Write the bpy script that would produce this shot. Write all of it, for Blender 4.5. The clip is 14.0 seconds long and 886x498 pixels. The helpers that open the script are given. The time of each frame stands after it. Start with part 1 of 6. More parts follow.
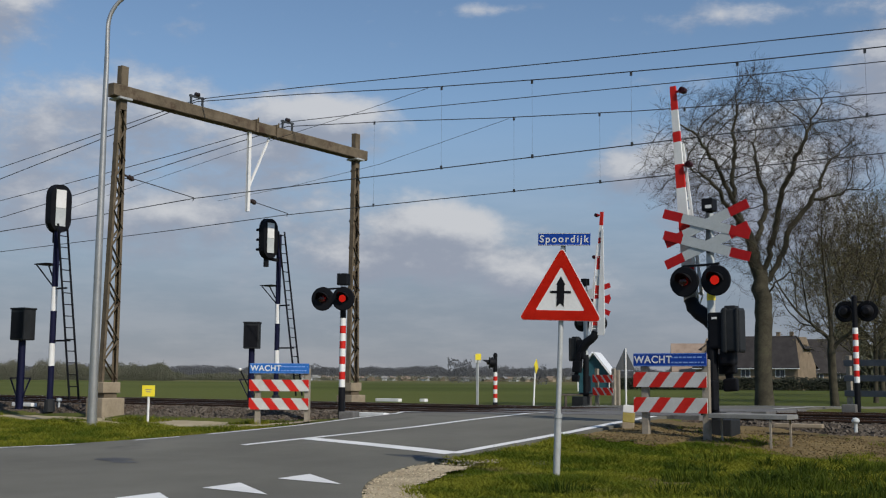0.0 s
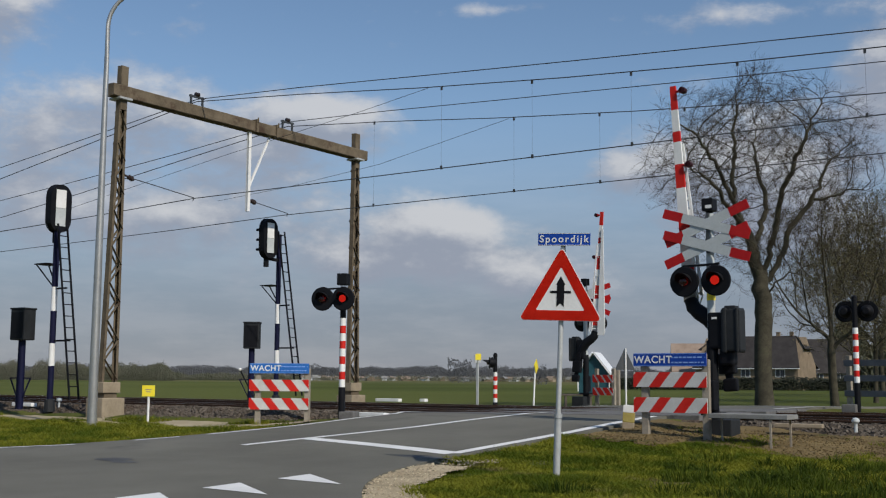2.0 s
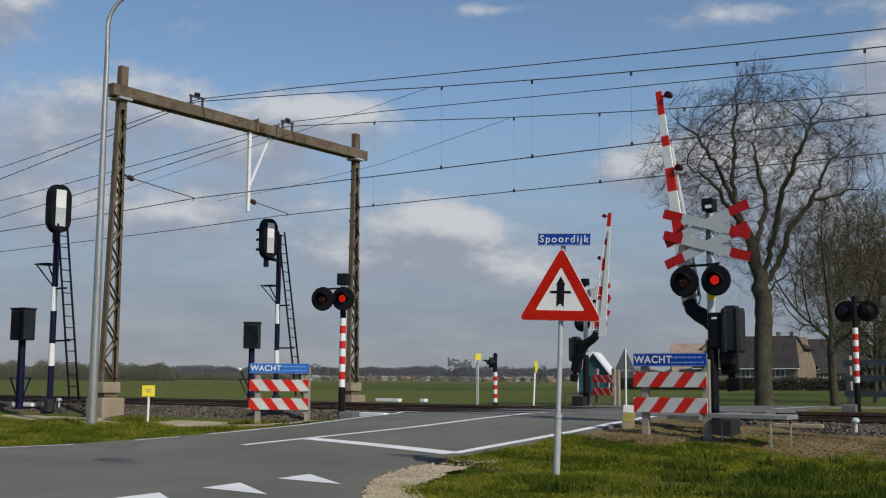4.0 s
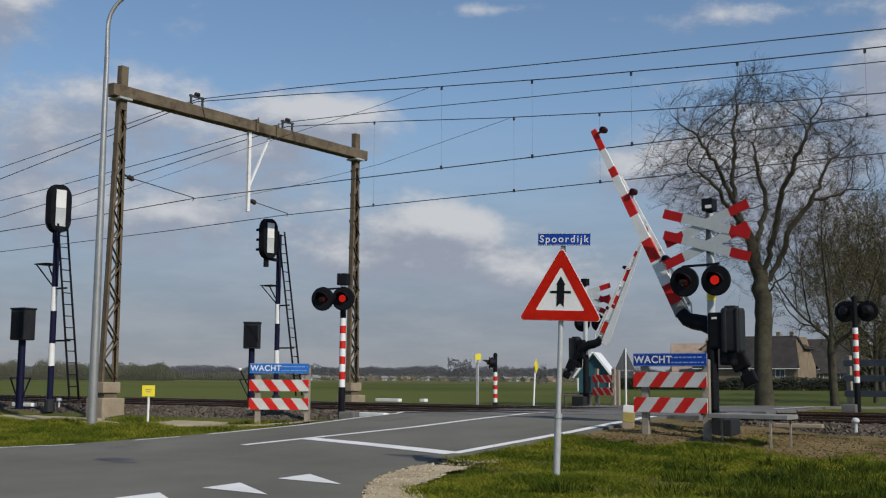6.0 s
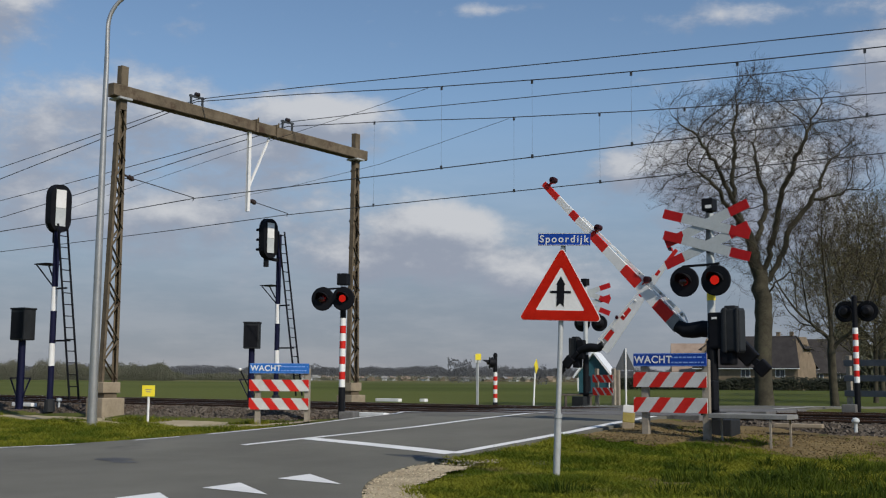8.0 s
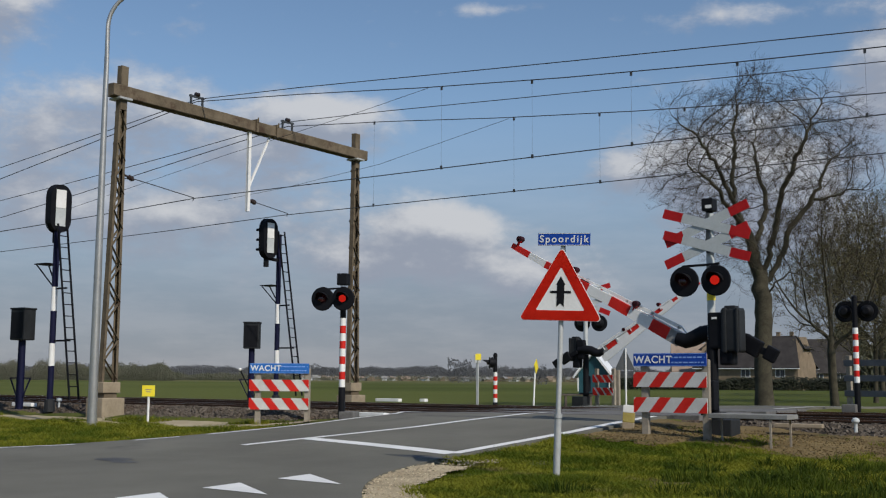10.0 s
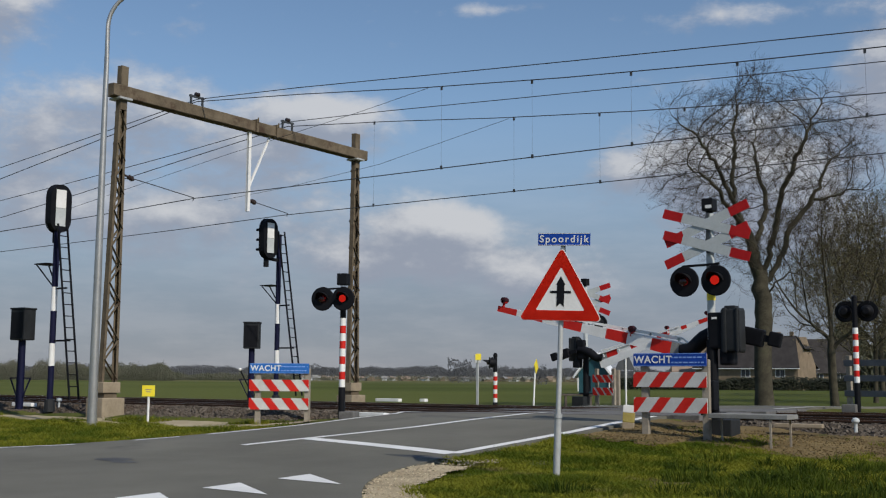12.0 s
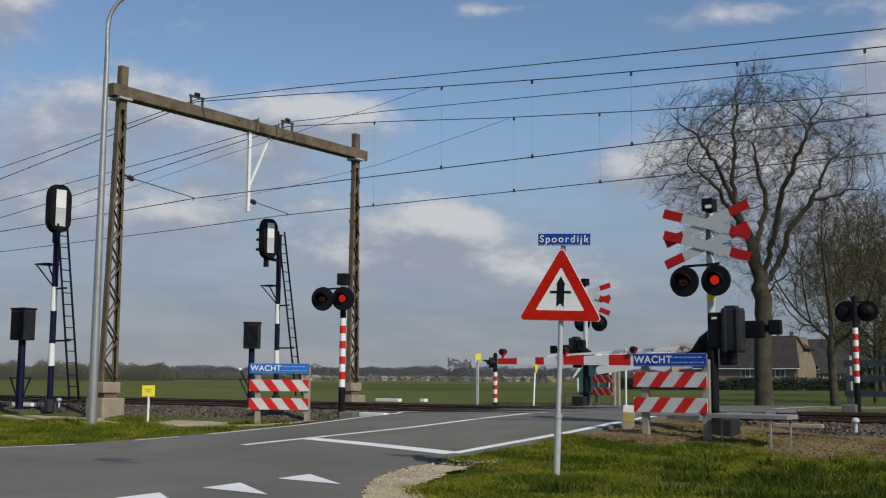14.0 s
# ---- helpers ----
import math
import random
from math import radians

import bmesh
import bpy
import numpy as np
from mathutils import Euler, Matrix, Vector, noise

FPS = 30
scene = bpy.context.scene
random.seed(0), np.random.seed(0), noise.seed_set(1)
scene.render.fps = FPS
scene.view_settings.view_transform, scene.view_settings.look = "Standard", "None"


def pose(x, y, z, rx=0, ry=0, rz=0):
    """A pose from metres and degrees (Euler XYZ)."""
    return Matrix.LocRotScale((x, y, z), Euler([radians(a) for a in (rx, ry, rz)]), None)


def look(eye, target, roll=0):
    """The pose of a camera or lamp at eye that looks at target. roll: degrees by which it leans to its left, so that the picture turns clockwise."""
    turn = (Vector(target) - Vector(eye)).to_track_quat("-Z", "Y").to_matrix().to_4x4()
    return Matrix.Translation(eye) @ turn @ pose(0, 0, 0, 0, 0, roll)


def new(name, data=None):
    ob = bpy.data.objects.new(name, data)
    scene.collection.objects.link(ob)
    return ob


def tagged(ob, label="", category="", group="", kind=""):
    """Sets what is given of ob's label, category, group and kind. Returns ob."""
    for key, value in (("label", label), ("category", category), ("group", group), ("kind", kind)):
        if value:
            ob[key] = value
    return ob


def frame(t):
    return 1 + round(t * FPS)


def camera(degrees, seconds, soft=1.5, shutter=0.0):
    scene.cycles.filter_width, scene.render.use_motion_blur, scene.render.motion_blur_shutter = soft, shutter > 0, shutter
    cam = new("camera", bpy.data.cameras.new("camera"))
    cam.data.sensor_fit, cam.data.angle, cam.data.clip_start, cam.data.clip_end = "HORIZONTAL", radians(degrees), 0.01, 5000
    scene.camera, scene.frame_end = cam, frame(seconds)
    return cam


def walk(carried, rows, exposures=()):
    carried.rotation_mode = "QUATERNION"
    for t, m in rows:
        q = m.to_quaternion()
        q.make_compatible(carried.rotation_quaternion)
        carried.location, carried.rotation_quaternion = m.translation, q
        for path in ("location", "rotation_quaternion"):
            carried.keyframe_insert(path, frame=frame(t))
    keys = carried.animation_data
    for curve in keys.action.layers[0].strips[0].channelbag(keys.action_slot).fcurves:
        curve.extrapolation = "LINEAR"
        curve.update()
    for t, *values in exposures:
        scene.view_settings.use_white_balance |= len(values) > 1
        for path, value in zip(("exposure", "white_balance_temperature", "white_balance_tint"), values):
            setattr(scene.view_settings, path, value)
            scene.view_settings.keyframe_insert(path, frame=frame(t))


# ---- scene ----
# ---------------------------------------------------------------- camera
EYE = Vector((0, -22.25, 1.3))
YAW, TILT = radians(34.57), math.atan(231 / 2000)
AHEAD = Vector((-math.sin(YAW) * math.cos(TILT), math.cos(YAW) * math.cos(TILT), math.sin(TILT)))
cam = camera(2 * math.degrees(math.atan(784 / 2000)), 14.0, soft=1.2)
walk(cam, [(0, look(EYE, EYE + AHEAD, 0.35)), (14.0, look(EYE, EYE + AHEAD, 0.35))])

# ---------------------------------------------------------------- light
SUN_TO = Vector((1.0, -0.36, 0)).normalized()
SUN_UP = radians(40)
sun_data = bpy.data.lights.new("sun", "SUN")
sun_data.energy, sun_data.angle, sun_data.color = 4.0, radians(0.6), (1.0, 0.93, 0.82)
sun = new("sun", sun_data)
sun_dir = Vector((SUN_TO.x * math.cos(SUN_UP), SUN_TO.y * math.cos(SUN_UP), math.sin(SUN_UP)))
sun.matrix_world = look(sun_dir * 60, (0, 0, 0))
scene.view_settings.exposure = -0.15


class Net:
    """A small node writer."""

    def __init__(self, tree):
        self.t = tree
        tree.nodes.clear()

    def n(self, kind, **kw):
        node = self.t.nodes.new(kind)
        for k, v in kw.items():
            if k.startswith("i_"):
                node.inputs[k[2:].replace("_", " ")].default_value = v
            else:
                setattr(node, k, v)
        return node

    def l(self, a, b):
        self.t.links.new(a, b)

    def put(self, sock, v):
        if isinstance(v, (int, float, tuple)):
            sock.default_value = v
        else:
            self.l(v, sock)

    def m(self, op, a, b=0.0, c=None, clamp=False):
        node = self.n("ShaderNodeMath", operation=op, use_clamp=clamp)
        self.put(node.inputs[0], a)
        self.put(node.inputs[1], b)
        if c is not None:
            self.put(node.inputs[2], c)
        return node.outputs[0]

    def step(self, v, lo, hi):
        node = self.n("ShaderNodeMapRange", interpolation_type="SMOOTHSTEP")
        self.put(node.inputs[0], v)
        self.put(node.inputs[1], lo)
        self.put(node.inputs[2], hi)
        return node.outputs[0]

    def mix(self, f, a, b, mode="MIX"):
        node = self.n("ShaderNodeMix", data_type="RGBA", blend_type=mode)
        self.put(node.inputs[0], f)
        for sock, v in ((node.inputs[6], a), (node.inputs[7], b)):
            if isinstance(v, tuple) and len(v) == 3:
                v = (*v, 1)
            self.put(sock, v)
        return node.outputs[2]

    def noise(self, vec, scale, detail=4.0, rough=0.55):
        node = self.n("ShaderNodeTexNoise", i_Scale=scale, i_Detail=detail, i_Roughness=rough)
        if vec is not None:
            self.l(vec, node.inputs["Vector"])
        return node.outputs[0]


def sky():
    w = bpy.data.worlds.new("sky")
    scene.world = w
    w.use_nodes = True
    k = Net(w.node_tree)
    air = k.n("ShaderNodeTexSky", sky_type="NISHITA", sun_disc=False)
    air.sun_elevation = SUN_UP
    air.sun_rotation = math.atan2(SUN_TO.x, SUN_TO.y)
    air.air_density, air.dust_density, air.ozone_density = 1.0, 0.3, 2.2
    co = k.n("ShaderNodeTexCoord").outputs["Generated"]
    turn = k.n("ShaderNodeVectorRotate", rotation_type="Z_AXIS")
    k.l(co, turn.inputs["Vector"])
    turn.inputs["Angle"].default_value = -YAW
    xyz = k.n("ShaderNodeSeparateXYZ")
    k.l(turn.outputs[0], xyz.inputs[0])
    X, Y, Z = xyz.outputs
    flat = k.m("MAXIMUM", k.m("SQRT", k.m("ADD", k.m("MULTIPLY", X, X), k.m("MULTIPLY", Y, Y))), 0.05)
    u = k.m("ARCTAN2", X, Y)          # bearing, clockwise from the view
    v = k.m("DIVIDE", Z, flat)        # slope above the horizon

    def density(du0, dv0):
        """Cumulus: ragged noise plus broad banks, taken at a small offset in the sky."""
        uu, vv = k.m("ADD", u, du0), k.m("ADD", v, dv0)
        uv = k.n("ShaderNodeCombineXYZ")
        k.l(uu, uv.inputs[0]), k.l(k.m("MULTIPLY", vv, 1.7), uv.inputs[1])
        big = k.noise(uv.outputs[0], 7.0, 8.0, 0.58)
        fine = k.noise(uv.outputs[0], 24.0, 7.0, 0.62)
        total = None
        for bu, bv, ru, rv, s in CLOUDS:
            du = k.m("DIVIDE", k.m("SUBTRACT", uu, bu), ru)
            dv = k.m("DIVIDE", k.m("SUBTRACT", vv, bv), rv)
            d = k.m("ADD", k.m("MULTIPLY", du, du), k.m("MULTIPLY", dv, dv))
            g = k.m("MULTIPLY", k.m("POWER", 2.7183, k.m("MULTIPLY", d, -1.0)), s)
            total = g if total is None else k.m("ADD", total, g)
        ragged = k.m("ADD", k.m("MULTIPLY", k.m("SUBTRACT", big, 0.5), 1.15), k.m("MULTIPLY", k.m("SUBTRACT", fine, 0.5), 0.75))
        return k.m("ADD", total, ragged)
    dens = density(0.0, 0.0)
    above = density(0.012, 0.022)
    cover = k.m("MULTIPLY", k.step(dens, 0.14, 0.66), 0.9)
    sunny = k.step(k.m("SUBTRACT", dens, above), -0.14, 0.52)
    lit = k.mix(sunny, (3.3, 3.66, 4.5), (6.6, 6.7, 6.95))
    # white haze low down
    low = k.m("MULTIPLY", k.step(v, 0.27, 0.04), 0.85)
    long = k.n("ShaderNodeCombineXYZ")
    k.l(u, long.inputs[0]), k.l(k.m("MULTIPLY", v, 4.0), long.inputs[1])
    deck = k.step(k.noise(long.outputs[0], 9.0, 6.0, 0.6), 0.38, 0.68)
    deck = k.mix(deck, (2.1, 2.42, 3.3), (2.75, 2.98, 3.8))
    blue = k.n("ShaderNodeHueSaturation", i_Saturation=1.04, i_Value=1.12)
    k.l(air.outputs[0], blue.inputs["Color"])
    base = k.mix(low, blue.outputs[0], deck)
    col = k.mix(cover, base, lit)
    bg = k.n("ShaderNodeBackground", i_Strength=0.1)
    k.l(col, bg.inputs["Color"])
    out = k.n("ShaderNodeOutputWorld")
    k.l(bg.outputs[0], out.inputs[0])


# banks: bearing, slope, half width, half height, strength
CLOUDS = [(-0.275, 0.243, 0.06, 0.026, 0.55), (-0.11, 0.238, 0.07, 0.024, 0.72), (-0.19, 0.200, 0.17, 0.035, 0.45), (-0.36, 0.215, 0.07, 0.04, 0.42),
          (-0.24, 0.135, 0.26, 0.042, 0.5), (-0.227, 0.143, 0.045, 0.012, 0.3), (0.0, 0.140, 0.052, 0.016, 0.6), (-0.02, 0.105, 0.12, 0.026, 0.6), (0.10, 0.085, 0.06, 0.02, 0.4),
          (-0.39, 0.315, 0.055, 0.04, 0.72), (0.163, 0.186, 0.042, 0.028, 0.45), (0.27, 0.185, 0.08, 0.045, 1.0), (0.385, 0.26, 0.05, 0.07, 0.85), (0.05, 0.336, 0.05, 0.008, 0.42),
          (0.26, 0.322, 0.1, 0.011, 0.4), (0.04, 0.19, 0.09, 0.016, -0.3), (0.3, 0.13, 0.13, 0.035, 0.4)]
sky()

# ---------------------------------------------------------------- materials


def surf(name, a, b, rough=0.7, metal=0.0, scale=3.0, fine=40.0, bump=0.2, dist=0.01, stain=None, stain_at=(0.55, 0.75), contrast=(0.35, 0.65), island=0.0, coat=0.0, spec=0.5, thin=0.0):
    """A worn surface: two colours mixed by coarse and fine noise, stains, roughness variation and relief."""
    mt = bpy.data.materials.new(name)
    mt.use_nodes = True
    k = Net(mt.node_tree)
    co = k.n("ShaderNodeTexCoord").outputs["Object"]
    n1 = k.noise(co, scale, 5.0, 0.6)
    n2 = k.noise(co, fine, 4.0, 0.6)
    f = k.m("ADD", k.m("MULTIPLY", n1, 0.6), k.m("MULTIPLY", n2, 0.4))
    col = k.mix(k.step(f, *contrast), a, b)
    if stain:
        n3 = k.noise(co, scale * 0.6 + 0.13, 6.0, 0.7)
        col = k.mix(k.step(n3, *stain_at), col, stain)
    if island:
        rnd = k.n("ShaderNodeNewGeometry").outputs["Random Per Island"]
        hsv = k.n("ShaderNodeHueSaturation")
        k.l(col, hsv.inputs["Color"])
        k.l(k.m("ADD", k.m("MULTIPLY", rnd, island * 2), 1 - island), hsv.inputs["Value"])
        col = hsv.outputs[0]
    p = k.n("ShaderNodeBsdfPrincipled", i_Metallic=metal)
    p.inputs["Specular IOR Level"].default_value = spec
    p.inputs["Coat Weight"].default_value = coat
    k.l(col, p.inputs["Base Color"])
    k.l(k.m("ADD", k.m("MULTIPLY", k.m("SUBTRACT", n2, 0.5), 0.3), rough, clamp=True), p.inputs["Roughness"])
    if bump:
        b_ = k.n("ShaderNodeBump", i_Strength=bump, i_Distance=dist)
        k.l(f, b_.inputs["Height"])
        k.l(b_.outputs[0], p.inputs["Normal"])
    out = k.n("ShaderNodeOutputMaterial")
    if thin:
        tr = k.n("ShaderNodeBsdfTranslucent")
        k.l(col, tr.inputs["Color"])
        both = k.n("ShaderNodeMixShader", i_Fac=thin)
        k.l(p.outputs[0], both.inputs[1]), k.l(tr.outputs[0], both.inputs[2])
        k.l(both.outputs[0], out.inputs[0])
    else:
        k.l(p.outputs[0], out.inputs[0])
    return mt


def glow(name, color, strength):
    mt = bpy.data.materials.new(name)
    mt.use_nodes = True
    k = Net(mt.node_tree)
    co = k.n("ShaderNodeTexCoord").outputs["Object"]
    n1 = k.noise(co, 60.0, 2.0)
    e = k.n("ShaderNodeEmission", i_Strength=strength)
    k.l(k.mix(n1, color, tuple(c * 0.6 for c in color)), e.inputs["Color"])
    out = k.n("ShaderNodeOutputMaterial")
    k.l(e.outputs[0], out.inputs[0])
    return mt


ASPHALT = surf("asphalt", (0.112, 0.108, 0.09), (0.165, 0.16, 0.134), 0.88, 0, 0.35, 90, 0.4, 0.006, (0.092, 0.088, 0.079), (0.56, 0.75), spec=0.2)
ROAD_PAINT = surf("road_paint", (0.8, 0.8, 0.78), (0.68, 0.68, 0.66), 0.6, 0, 2.5, 60, 0.2, 0.003, (0.35, 0.35, 0.34), (0.66, 0.8))
BALLAST = surf("ballast", (0.038, 0.031, 0.025), (0.085, 0.07, 0.057), 0.95, 0, 1.2, 14, 0.9, 0.05, (0.045, 0.034, 0.026), (0.55, 0.75), spec=0.2)
STONE = surf("ballast_stone", (0.06, 0.049, 0.039), (0.125, 0.106, 0.086), 0.9, 0, 1.5, 30, 0.3, 0.01, (0.075, 0.05, 0.035), (0.5, 0.7), island=0.45, spec=0.2)
GRAVEL = surf("gravel", (0.31, 0.255, 0.165), (0.45, 0.38, 0.26), 0.95, 0, 1.0, 45, 0.6, 0.015, (0.18, 0.14, 0.08), (0.52, 0.72), spec=0.15)
DIRT = surf("dirt", (0.1, 0.072, 0.033), (0.2, 0.148, 0.07), 0.95, 0, 1.6, 18, 1.0, 0.05, (0.05, 0.054, 0.014), (0.58, 0.7), spec=0.12)
CONCRETE = surf("concrete", (0.23, 0.185, 0.125), (0.33, 0.27, 0.19), 0.9, 0, 3, 50, 0.3, 0.005, (0.14, 0.115, 0.085), (0.55, 0.8))
GREY_CONCRETE = surf("grey_concrete", (0.17, 0.17, 0.16), (0.26, 0.26, 0.25), 0.85, 0, 3, 50, 0.3, 0.005, (0.12, 0.12, 0.115), (0.55, 0.8))
OLD_STEEL = surf("old_steel", (0.09, 0.07, 0.046), (0.165, 0.132, 0.09), 0.8, 0.0, 2.5, 40, 0.3, 0.004, (0.06, 0.036, 0.024), (0.52, 0.72), spec=0.25)
RUST = surf("rail_rust", (0.03, 0.017, 0.011), (0.06, 0.034, 0.022), 0.85, 0.0, 4, 60, 0.3, 0.003, spec=0.2)
RAIL_TOP = surf("rail_top", (0.45, 0.44, 0.43), (0.55, 0.54, 0.52), 0.3, 1.0, 4, 60, 0.1, 0.001)
GALVANISED = surf("galvanised", (0.42, 0.43, 0.43), (0.55, 0.56, 0.55), 0.5, 0.35, 2, 30, 0.1, 0.002, (0.33, 0.33, 0.32), (0.55, 0.8))
LAMP_STEEL = surf("lamp_steel", (0.36, 0.355, 0.34), (0.46, 0.455, 0.43), 0.42, 0.7, 2, 30, 0.1, 0.002, (0.28, 0.275, 0.26), (0.55, 0.8))
BLACK_PAINT = surf("black_paint", (0.005, 0.0054, 0.0075), (0.009, 0.0096, 0.012), 0.6, 0, 4, 50, 0.1, 0.002, (0.015, 0.015, 0.016), (0.6, 0.85), spec=0.15)
BLUE_BLACK = surf("blue_black_paint", (0.006, 0.007, 0.026), (0.01, 0.011, 0.04), 0.6, 0, 4, 50, 0.1, 0.002, spec=0.15)
DARK_METAL = surf("dark_metal", (0.05, 0.055, 0.06), (0.08, 0.085, 0.09), 0.5, 0.3, 4, 50, 0.1, 0.002)
GREY_BOX = surf("grey_box_paint", (0.014, 0.0155, 0.017), (0.024, 0.026, 0.028), 0.6, 0.0, 3, 40, 0.1, 0.002, (0.012, 0.012, 0.012), (0.55, 0.8), spec=0.25)
WHITE_PAINT = surf("white_paint", (0.7, 0.7, 0.68), (0.8, 0.8, 0.78), 0.5, 0, 3, 40, 0.1, 0.002, (0.5, 0.5, 0.47), (0.6, 0.85))
CROSS_WHITE = surf("reflective_white", (0.42, 0.45, 0.45), (0.52, 0.55, 0.55), 0.5, 0, 3, 40, 0.1, 0.002, (0.35, 0.37, 0.36), (0.6, 0.85))
RED_PAINT = surf("red_paint", (0.5, 0.016, 0.012), (0.6, 0.026, 0.017), 0.5, 0, 3, 40, 0.08, 0.002, (0.42, 0.022, 0.014), (0.62, 0.85), spec=0.2)
RED_FILM = surf("red_film", (0.38, 0.01, 0.012), (0.46, 0.016, 0.016), 0.5, 0, 3, 40, 0.08, 0.002, (0.3, 0.014, 0.014), (0.6, 0.85), spec=0.2)
BLUE_FILM = surf("blue_film", (0.008, 0.045, 0.28), (0.014, 0.065, 0.36), 0.45, 0, 3, 40, 0.05, 0.002, (0.012, 0.038, 0.22), (0.6, 0.85), spec=0.2)
# lighter copy of the blue film, sky reflection on the left sign put into colour
SKYLIT_BLUE = surf("skylit_blue_film", (0.018, 0.12, 0.42), (0.03, 0.16, 0.5), 0.4, 0, 3, 40, 0.05, 0.002, (0.02, 0.09, 0.34), (0.6, 0.85), spec=0.3)
LIGHT_BLUE = surf("light_blue_print", (0.2, 0.35, 0.7), (0.25, 0.4, 0.75), 0.4, 0, 3, 40, 0.05, 0.002)
YELLOW = surf("yellow_paint", (0.8, 0.62, 0.02), (0.85, 0.72, 0.05), 0.5, 0, 3, 40, 0.05, 0.002, (0.6, 0.45, 0.05), (0.6, 0.85))
OLD_WOOD = surf("old_wood", (0.22, 0.19, 0.15), (0.33, 0.29, 0.23), 0.85, 0, 4, 60, 0.4, 0.004, (0.14, 0.12, 0.09), (0.55, 0.8))
SLEEPER_WOOD = surf("sleeper_wood", (0.07, 0.055, 0.045), (0.12, 0.10, 0.085), 0.9, 0, 3, 40, 0.5, 0.005)
WIRE = surf("wire_copper", (0.04, 0.042, 0.045), (0.06, 0.062, 0.065), 0.5, 0.2, 3, 40, 0.0)
INSULATOR = surf("insulator_glaze", (0.02, 0.014, 0.012), (0.04, 0.025, 0.02), 0.3, 0, 3, 40, 0.0)
BARK = surf("bark", (0.035, 0.032, 0.023), (0.08, 0.072, 0.05), 0.95, 0, 2, 25, 0.8, 0.03, (0.066, 0.074, 0.036), (0.55, 0.75), spec=0.15)
TWIG = surf("twig_bark", (0.035, 0.028, 0.02), (0.075, 0.06, 0.042), 0.95, 0, 2, 25, 0.0, spec=0.1)
BUD = surf("bud_green", (0.075, 0.066, 0.026), (0.13, 0.115, 0.042), 0.9, 0, 2, 25, 0.0, island=0.4)
LENS_OFF = surf("red_lens_dark", (0.025, 0.004, 0.004), (0.04, 0.006, 0.006), 0.25, 0, 30, 90, 0.2, 0.002)
LENS_ON = glow("red_lens_lit", (1.0, 0.03, 0.018), 0.62)
ARM_LENS = surf("arm_lens_red", (0.13, 0.008, 0.012), (0.18, 0.012, 0.016), 0.25, 0, 30, 90, 0.1, 0.002)
LAMP_CAP = surf("boom_lamp_cap", (0.028, 0.006, 0.008), (0.045, 0.009, 0.012), 0.5, 0, 10, 60, 0.1, 0.002, spec=0.2)
GRASS_BLADE = surf("grass_blade", (0.083, 0.12, 0.011), (0.245, 0.245, 0.028), 0.8, 0, 0.9, 2.2, 0.0, 0.01, (0.23, 0.19, 0.075), (0.6, 0.7), (0.4, 0.6), island=0.28, spec=0.1, thin=0.45)
TUSSOCK = surf("tussock_blade", (0.03, 0.052, 0.006), (0.09, 0.118, 0.012), 0.8, 0, 1.2, 4, 0.0, 0.01, island=0.3, spec=0.15, thin=0.4)
TILE_DARK = surf("dark_roof_tiles", (0.03, 0.027, 0.026), (0.05, 0.045, 0.043), 0.85, 0, 0.8, 6, 0.4, 0.03, spec=0.2)
BRICK_WALL = surf("brick_wall", (0.16, 0.122, 0.078), (0.235, 0.178, 0.118), 0.9, 0, 0.8, 10, 0.3, 0.01)
PALE_ROOF = surf("pale_roof", (0.22, 0.16, 0.12), (0.3, 0.23, 0.18), 0.85, 0, 0.8, 6, 0.3, 0.03)
WINDOW_GLASS = surf("window_glass", (0.03, 0.035, 0.04), (0.05, 0.055, 0.06), 0.08, 0, 3, 10, 0.0)
FENCE_GREY = surf("fence_grey", (0.08, 0.085, 0.095), (0.12, 0.125, 0.135), 0.8, 0, 3, 40, 0.3, 0.003)
BOARD_WHITE = surf("board_white", (0.5, 0.5, 0.48), (0.6, 0.6, 0.58), 0.6, 0, 3, 40, 0.1, 0.002, (0.38, 0.37, 0.34), (0.55, 0.8), spec=0.2)
OLD_YELLOW = surf("dirty_yellow", (0.3, 0.24, 0.06), (0.42, 0.34, 0.1), 0.7, 0, 3, 30, 0.2, 0.003, (0.16, 0.13, 0.06), (0.5, 0.7))
# near-white base puts the sun's glare on the barn roof into its colour
SUNLIT_ROOF = surf("sunlit_roof", (0.7, 0.72, 0.74), (0.8, 0.82, 0.84), 0.4, 0, 1, 8, 0.1, 0.01)
TEAL_SHEET = surf("teal_sheet", (0.012, 0.06, 0.08), (0.018, 0.085, 0.105), 0.5, 0, 2, 30, 0.1, 0.003, (0.012, 0.045, 0.06), (0.55, 0.8))
HEDGE = surf("hedge_leaves", (0.01, 0.014, 0.007), (0.022, 0.026, 0.012), 0.9, 0, 0.8, 5, 0.0, island=0.4)
# distance haze is put into the colour: paler woods, blue-grey farthest off
WOODS = surf("woodland", (0.17, 0.18, 0.125), (0.27, 0.262, 0.205), 0.95, 0, 0.02, 0.4, 0.0, stain=(0.14, 0.16, 0.105), stain_at=(0.5, 0.65), island=0.1, spec=0.05, thin=0.5)
WOODS_HAZED = surf("woodland_hazed", (0.17, 0.178, 0.19), (0.205, 0.212, 0.222), 0.95, 0, 0.01, 0.2, 0.0, island=0.06, spec=0.05, thin=0.5)


